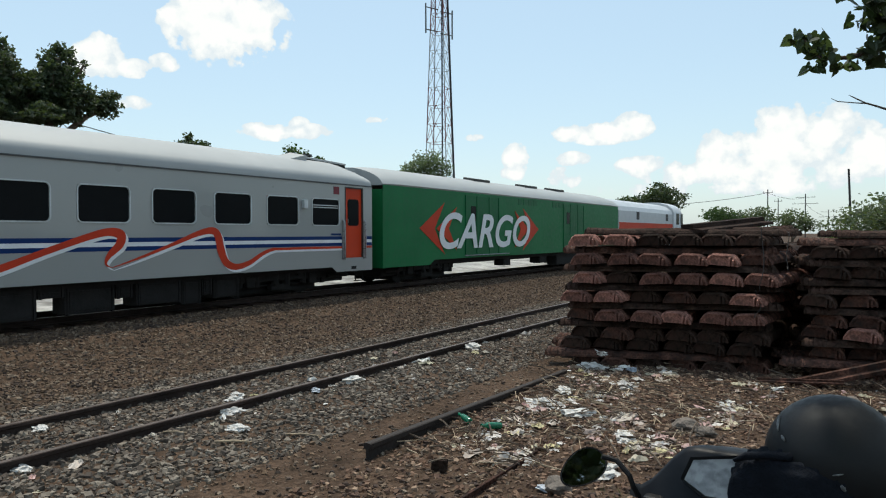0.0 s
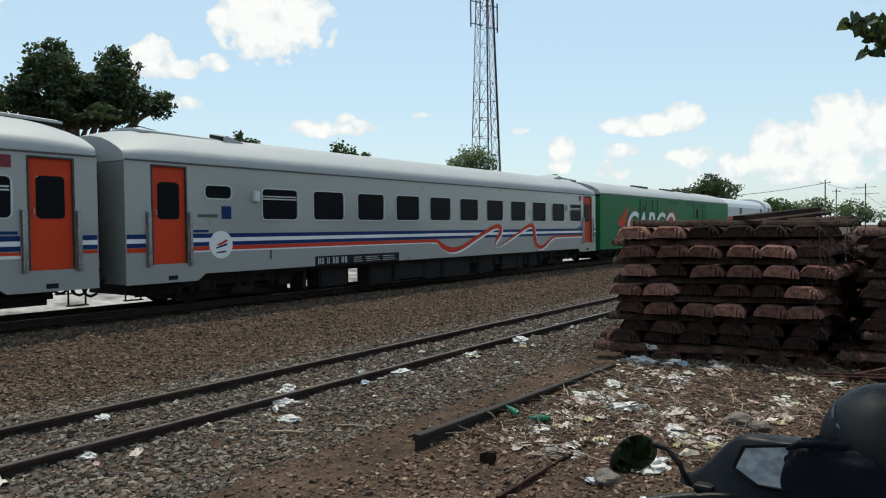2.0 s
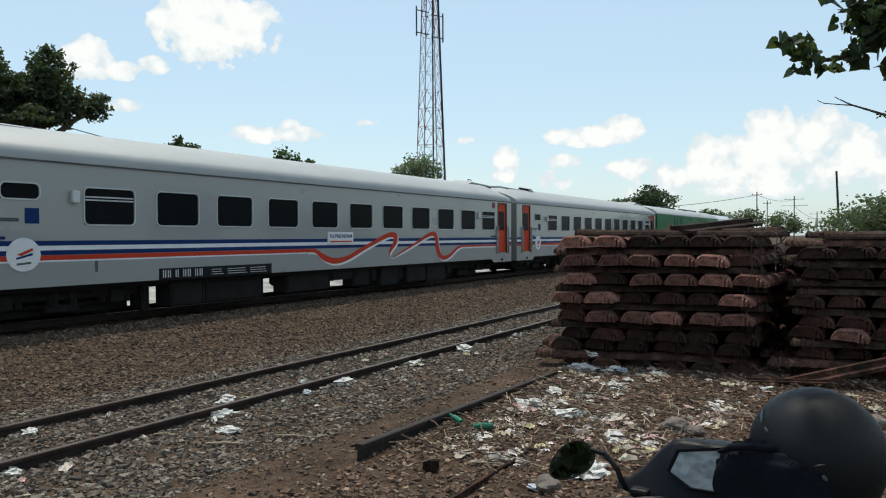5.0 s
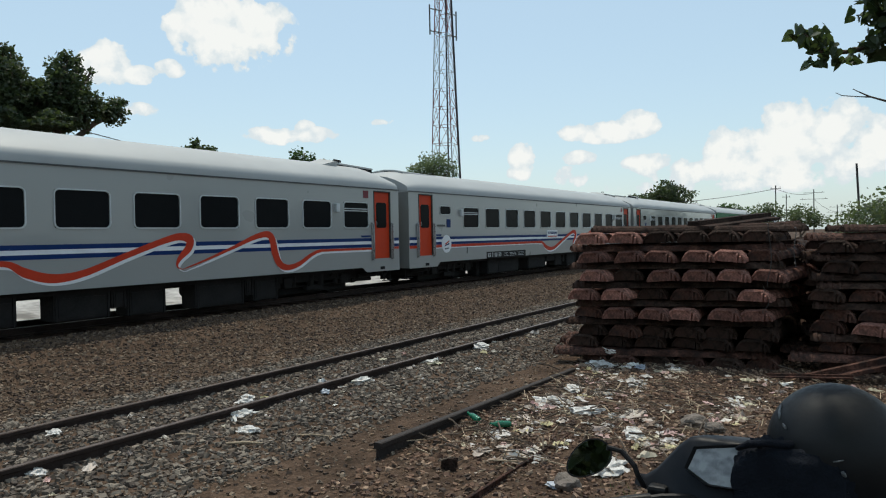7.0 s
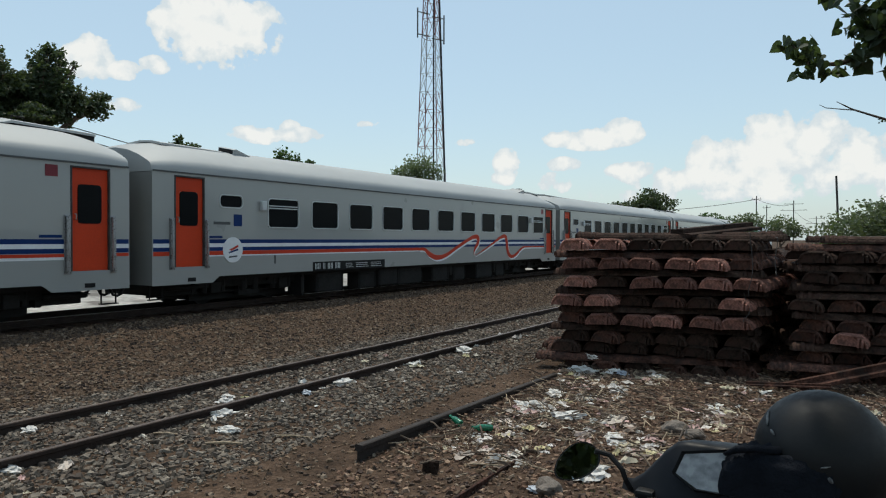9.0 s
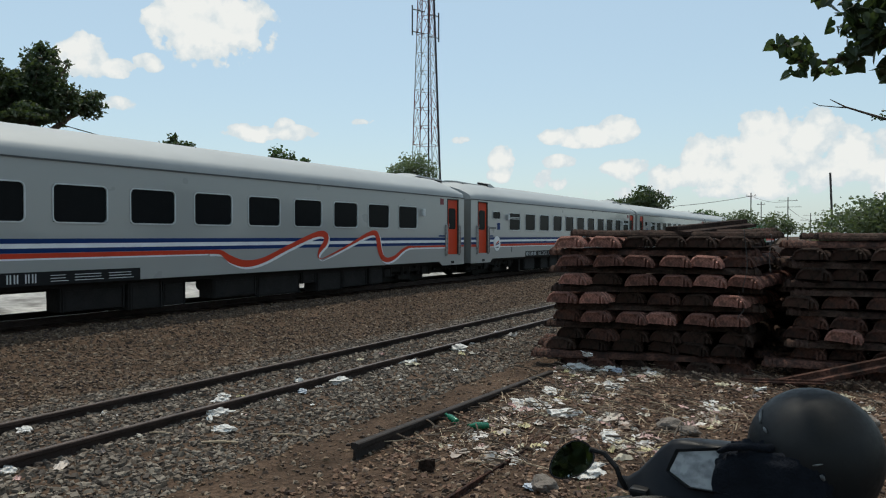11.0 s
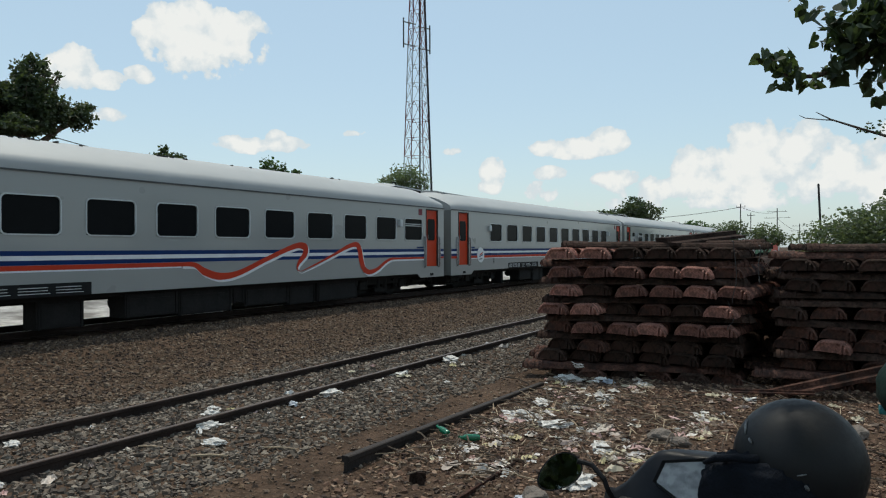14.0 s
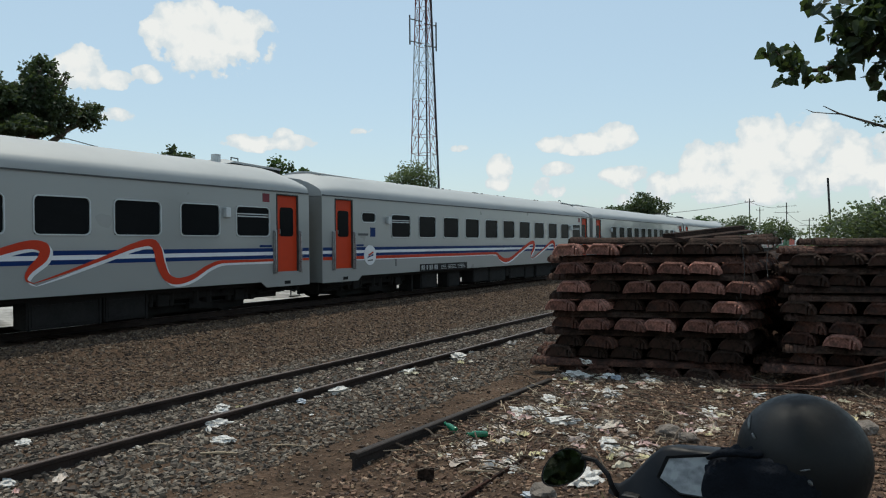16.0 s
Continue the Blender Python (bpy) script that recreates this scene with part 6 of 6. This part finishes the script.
pole("power_pole", 139.4, 6.4, 8.6, 0.10, (0, 0), [(8.0, 3.2), (6.9, 4.2)], "tall power pole with two cross-arms", "power poles")
pole("power_pole", 179.7, 5.4, 7.0, 0.11, (0, 0), [(6.5, 3.0), (5.4, 4.0)], "tall power pole with two cross-arms", "power poles")


def wires():
    def wire(a, b, sag, r):
        bm = bmesh.new()
        a, b = Vector(a), Vector(b)
        tube(bm, [a.lerp(b, k / 14) - Vector((0, 0, sag * 4 * (k / 14) * (1 - k / 14))) for k in range(15)], r, 5)
        solid("overhead_wire", bm, "tower_dark", "thin black overhead wire", "wire", "overhead wires")
    wire((99.1, 7.1, 6.9), (139.4, 6.4, 8.0), 0.5, 0.025)
    wire((99.1, 7.1, 6.9), (70, 22.0, 4.6), 0.6, 0.03)
    wire((139.4, 6.4, 6.9), (179.7, 5.4, 5.4), 0.5, 0.03)
    wire((13.0, 28.5, 8.6), (46.0, 31.0, 5.2), 0.4, 0.025)
    wire((13.0, 28.3, 8.3), (46.0, 31.5, 4.6), 0.5, 0.025)


wires()


# ---------------------------------------------------------------- scooter with helmet
def scooter():
    """Seen from behind the handlebar; it stands on the yard facing away."""
    x, y, yaw = 1.895, -5.714, 0.0
    z0 = float(height(x, y))
    th = thing("motor_scooter", "black motor scooter with a grey-blue cowl, parked in the yard", "scooter", m=pose(x, y, z0, 0, 0, yaw))
    h = 1.19 - z0            # height of the bars above its ground
    # cowl round the meter, in slices across the bars
    bm = bmesh.new()
    rings = []
    for k in range(25):
        v = -0.30 + 0.025 * k
        q = min(abs(v) / 0.30, 1.0)
        e = 1 - q * q
        t = min(max((0.285 - abs(v)) / 0.125, 0), 1)
        hi, lo, back, front = -0.02 + 0.105 * t * t * (3 - 2 * t), -0.042 - 0.030 * e, -0.045 - 0.035 * e, 0.004 + 0.125 * e
        rings.append([(back, v, h + lo), (back + 0.45 * (hi - lo), v, h + hi - 0.010), (back + 0.45 * (hi - lo) + 0.012, v, h + hi), (max(front * 0.8, back + 0.45 * (hi - lo) + 0.02), v, h + hi - 0.012), (front + 0.01, v, h + lo + 0.3 * (hi - lo)), (front * 0.6, v, h + lo - 0.01)])
    loft(bm, rings)
    part("cowl", finish(bm, "cowl", "panel", 50), None, th, "grey-blue handlebar cowl")
    tilt = pose(-0.045, 0, h + 0.030, 0, -66, 0)
    pts = [(-0.040, -0.115), (-0.012, -0.165), (0.036, -0.148), (0.056, -0.04), (0.056, 0.04), (0.036, 0.148), (-0.012, 0.165), (-0.040, 0.115)]
    bm = bmesh.new()
    loft(bm, [[(a, b, 0.0) for a, b in pts], [(a, b, 0.010) for a, b in pts]])
    me = part("meter", finish(bm, "meter", "meter"), None, th, "meter under a clear cover with the sky's reflection painted pale grey", m=tilt)
    bm = bmesh.new()
    n = len(pts)
    a = [bm.verts.new((p * 1.10, q * 1.04, 0.020)) for p, q in pts]
    b = [bm.verts.new((p * 1.0, q * 1.0, 0.009)) for p, q in pts]
    c = [bm.verts.new((p * 1.14, q * 1.06, -0.02)) for p, q in pts]
    for k in range(n):
        bm.faces.new((a[k], a[(k + 1) % n], b[(k + 1) % n], b[k]))
        bm.faces.new((c[k], c[(k + 1) % n], a[(k + 1) % n], a[k]))
    part("meter_rim", finish(bm, "meter_rim", "plastic"), None, me)
    # bars, grips, levers
    bm = bmesh.new()
    tube(bm, [(-0.155, 0.345, h - 0.069), (-0.08, 0.22, h - 0.052), (0, 0, h - 0.04), (-0.08, -0.22, h - 0.052), (-0.155, -0.345, h - 0.069)], 0.011, 8)
    part("handlebar", finish(bm, "handlebar", "plastic"), None, th)
    for s in (-1, 1):
        bm = bmesh.new()
        tube(bm, [(-0.095, s * 0.245, h - 0.055), (-0.12, s * 0.29, h - 0.061), (-0.155, s * 0.345, h - 0.069)], [0.015, 0.0155, 0.0145], 12)
        grip = part("grip", finish(bm, "grip", "plastic", 40), None, th, "black rubber grip")
        bm = bmesh.new()
        tube(bm, [(-0.155, s * 0.345, h - 0.069), (-0.161, s * 0.354, h - 0.0705), (-0.164, s * 0.359, h - 0.071)], [0.0165, 0.0165, 0.012], 12)
        part("bar_end", finish(bm, "bar_end", "alloy", 40), None, grip, "bright metal bar-end weight")
        bm = bmesh.new()
        box(bm, (-0.075, min(s * 0.215, s * 0.26), h - 0.085), (-0.03, max(s * 0.215, s * 0.26), h - 0.03), 0.008)
        part("switch_box", finish(bm, "switch_box", "plastic"), None, th, "black switch housing beside the grip")
        bm = bmesh.new()
        tube(bm, [(-0.01, s * 0.20, h - 0.055), (-0.02, s * 0.27, h - 0.075), (-0.08, s * 0.35, h - 0.095)], [0.008, 0.006, 0.005], 7)
        part("brake_lever", finish(bm, "brake_lever", "plastic"), None, th)
        bm = bmesh.new()
        tube(bm, [(-0.05, s * 0.275, h - 0.04), (-0.06, s * 0.287, h - 0.012), (-0.06, s * 0.295, h + 0.010), (-0.05, s * 0.33, h + 0.038), (-0.06, s * 0.365, h + 0.046)], 0.0068, 8)
        stem = part("mirror_stem", finish(bm, "mirror_stem", "plastic"), None, th, "black mirror stem")
        if s > 0:
            m = pose(-0.085, 0.402, h + 0.020, 0, 0, 0) @ pose(0, 0, 0, -32, 26, 27)
            out = [(0.060 * math.cos(q) * (1 + 0.10 * math.cos(q + 0.6)), 0.039 * math.sin(q) * (1 - 0.1 * math.cos(q))) for q in [k * math.pi / 16 for k in range(32)]]
            bm = bmesh.new()
            loft(bm, [[(d, p * k, q * k) for p, q in out] for d, k in ((0.0, 1.06), (-0.006, 1.06), (-0.006, 1.0), (0.001, 0.97))][::1] + [], cap=False)
            loft(bm, [[(d, p * k, q * k) for p, q in out] for d, k in ((0.0, 1.06), (0.02, 0.9), (0.03, 0.5), (0.031, 0.1))])
            hs = part("mirror_shell", finish(bm, "mirror_shell", "plastic", 50), None, stem, "black mirror housing", m=m)
            bm = bmesh.new()
            loft(bm, [[(-0.001, p * 0.985, q * 0.985) for p, q in out], [(-0.003, p * 0.985, q * 0.985) for p, q in out]])
            part("mirror_glass", finish(bm, "mirror_glass", "mirror"), None, stem, "mirror glass", m=m)
    # body, mostly below the picture
    bm = bmesh.new()
    rings = []
    for u, w, a, b in ((0.22, 0.08, 0.35, h - 0.16), (0.12, 0.13, 0.30, h - 0.14), (0.02, 0.15, 0.24, h - 0.20), (-0.05, 0.15, 0.24, h - 0.34)):
        rings.append([(u, -w, a), (u, -w * 0.8, b), (u, w * 0.8, b), (u, w, a)])
    loft(bm, rings)
    part("leg_shield", finish(bm, "leg_shield", "panel", 40), None, th, "grey-blue leg shield")
    bm = bmesh.new()
    box(bm, (-0.95, -0.13, 0.42), (-0.35, 0.13, 0.62), 0.05)
    box(bm, (-0.45, -0.17, 0.22), (0.05, 0.17, 0.28), 0.02)
    part("body", finish(bm, "body", "panel"), None, th)
    bm = bmesh.new()
    box(bm, (-1.0, -0.14, 0.63), (-0.3, 0.14, 0.74), 0.04)
    part("seat", finish(bm, "seat", "cloth"), None, th, "black padded seat")
    for u in (0.42, -0.82):
        bm = bmesh.new()
        bmesh.ops.create_uvsphere(bm, u_segments=8, v_segments=6, radius=0.05)
        for k in range(24):
            q, r = k * math.pi / 12, (k + 1) * math.pi / 12
            tube(bm, [(0.22 * math.cos(q), 0, 0.22 * math.sin(q)), (0.22 * math.cos(r), 0, 0.22 * math.sin(r))], 0.045, 8)
        part("wheel", finish(bm, "wheel", "plastic"), None, th, m=pose(u, 0, 0.26))
    bm = bmesh.new()
    tube(bm, [(0.42, -0.07, 0.26), (0.18, -0.06, 0.75), (0.05, 0, h - 0.1)], 0.02, 8)
    tube(bm, [(-0.3, 0.12, 0.25), (-0.35, 0.3, 0.0)], 0.012, 6)
    part("fork_and_stand", finish(bm, "fork_and_stand", "plastic"), None, th)
    return z0


scooter()


def helmet():
    th = thing("helmet", "matt black helmet hung on the scooter's handlebar", "helmet", m=pose(1.955, -5.853, 1.274, 0, -6, 84))
    bm = bmesh.new()
    bmesh.ops.create_uvsphere(bm, u_segments=40, v_segments=26, radius=1.0)
    for v in bm.verts:
        c = v.co.copy()
        k = 1.0 if c.z > 0 else 1 + 0.05 * c.z
        v.co = Vector((c.x * 0.147 * k, c.y * 0.128 * k, c.z * (0.150 if c.z > 0 else 0.19)))
    drop = [f for f in bm.faces if f.calc_center_median().z < -0.15 or (f.calc_center_median().x > 0.11 and f.calc_center_median().z < -0.07)]
    bmesh.ops.delete(bm, geom=drop, context="FACES")
    bmesh.ops.solidify(bm, geom=bm.faces[:], thickness=0.012)
    part("shell", finish(bm, "shell", "helmet", 60), None, th, "matt black shell")
    # a few thin pale grey streaks laid on the shell
    for a, b, r in (((0.117, 0.038, 0.082), (0.11, 0.072, 0.057), 0.0042), ((0.098, 0.087, 0.053), (0.088, 0.097, 0.045), 0.0035), ((-0.035, 0.126, -0.01), (-0.043, 0.123, -0.02), 0.005), ((0.017, 0.124, -0.039), (0.011, 0.124, -0.043), 0.003), ((-0.017, 0.129, 0.007), (-0.036, 0.125, 0.015), 0.002)):
        bm = bmesh.new()
        mid = (Vector(a) + Vector(b)) / 2
        tube(bm, [a, mid * 1.006, b], [r * 0.6, r, r * 0.5], 6)
        part("scuff", finish(bm, "scuff", "scuff", True), None, th, "small pale streak on the black shell")
    for y, z in ((-0.115, -0.03), (0.115, -0.03)):
        bm = bmesh.new()
        tube(bm, [(0.05, y, z), (0.05, y * 1.06, z)], 0.008, 10)
        part("rivet", finish(bm, "rivet", "plastic", 50), None, th, "black visor rivet")
    bm = bmesh.new()
    bmesh.ops.create_uvsphere(bm, u_segments=24, v_segments=14, radius=1.0)
    for v in bm.verts:
        v.co = Vector((v.co.x * 0.118, v.co.y * 0.104, v.co.z * 0.125 - 0.01))
    part("lining", finish(bm, "lining", "cloth", True), None, th, "dark padded lining")


helmet()


def jacket():
    bm = bmesh.new()
    bmesh.ops.create_icosphere(bm, subdivisions=5, radius=1.0)
    for v in bm.verts:
        c = v.co.copy()
        n = noise.noise(c * 1.6 + Vector((3, 0, 0))) * 0.08 + noise.noise(Vector((c.x * 3, c.y * 6, c.z * 1.5))) * 0.07 + abs(noise.noise(Vector((c.x * 4 + c.z * 2, c.y * 13, c.z * 2.5)))) * 0.10
        c = Vector([math.copysign(abs(q) ** 0.55, q) for q in c]) * (1 + n)
        v.co = Vector((c.x * 0.06, c.y * 0.125, c.z * 0.145 - c.y * 0.010))
    th = thing("jacket", "dark blue-black cloth jacket bundled over the handlebar", "jacket", m=pose(1.865, -5.772, 1.154, 0, 6, 0))
    part("body", finish(bm, "body", "cloth", True), None, th)
    bm = bmesh.new()
    pts = [(-0.040, 0.112, 0.118), (-0.052, 0.085, 0.134), (-0.050, 0.045, 0.140), (-0.036, 0.005, 0.142), (0.0, -0.02, 0.142)]
    tube(bm, pts, [0.005, 0.008, 0.009, 0.009, 0.006], 12)
    for v in bm.verts:
        v.co += v.co * 0.05 * noise.noise(v.co * 40)
    part("collar", finish(bm, "collar", "cloth", True), None, th, "rolled dark collar")
    bm = bmesh.new()
    tube(bm, [(-0.069, 0.098, -0.02), (-0.071, 0.088, -0.06), (-0.068, 0.092, -0.11)], 0.0022, 6)
    part("zip", finish(bm, "zip", "alloy"), None, th, "pale metal zip")


jacket()


def green_bundle():
    bm = bmesh.new()
    bmesh.ops.create_icosphere(bm, subdivisions=4, radius=1.0)
    for v in bm.verts:
        n = noise.noise(v.co * 2.4) * 0.12
        v.co *= 1 + n
        slim = 1 - 0.35 * min(1, max(0, -v.co.z * 3))
        v.co = Vector((v.co.x * 0.45 * slim, v.co.y * 0.42 * slim, v.co.z * 0.52 if v.co.z > 0 else v.co.z * 0.66))
    z = float(height(7.0, -6.5))
    th = thing("tarpaulin_bundle", "dark green tarpaulin bundle tied with a teal strap", "bundle", m=pose(7.0, -6.52, z + 0.62))
    part("cover", finish(bm, "cover", "tarp", True), None, th)
    bm = bmesh.new()
    box(bm, (-0.1, 0.28, -0.13), (0.1, 0.40, -0.085), 0.01)
    part("strap", finish(bm, "strap", "teal"), None, th)


green_bundle()

motions()
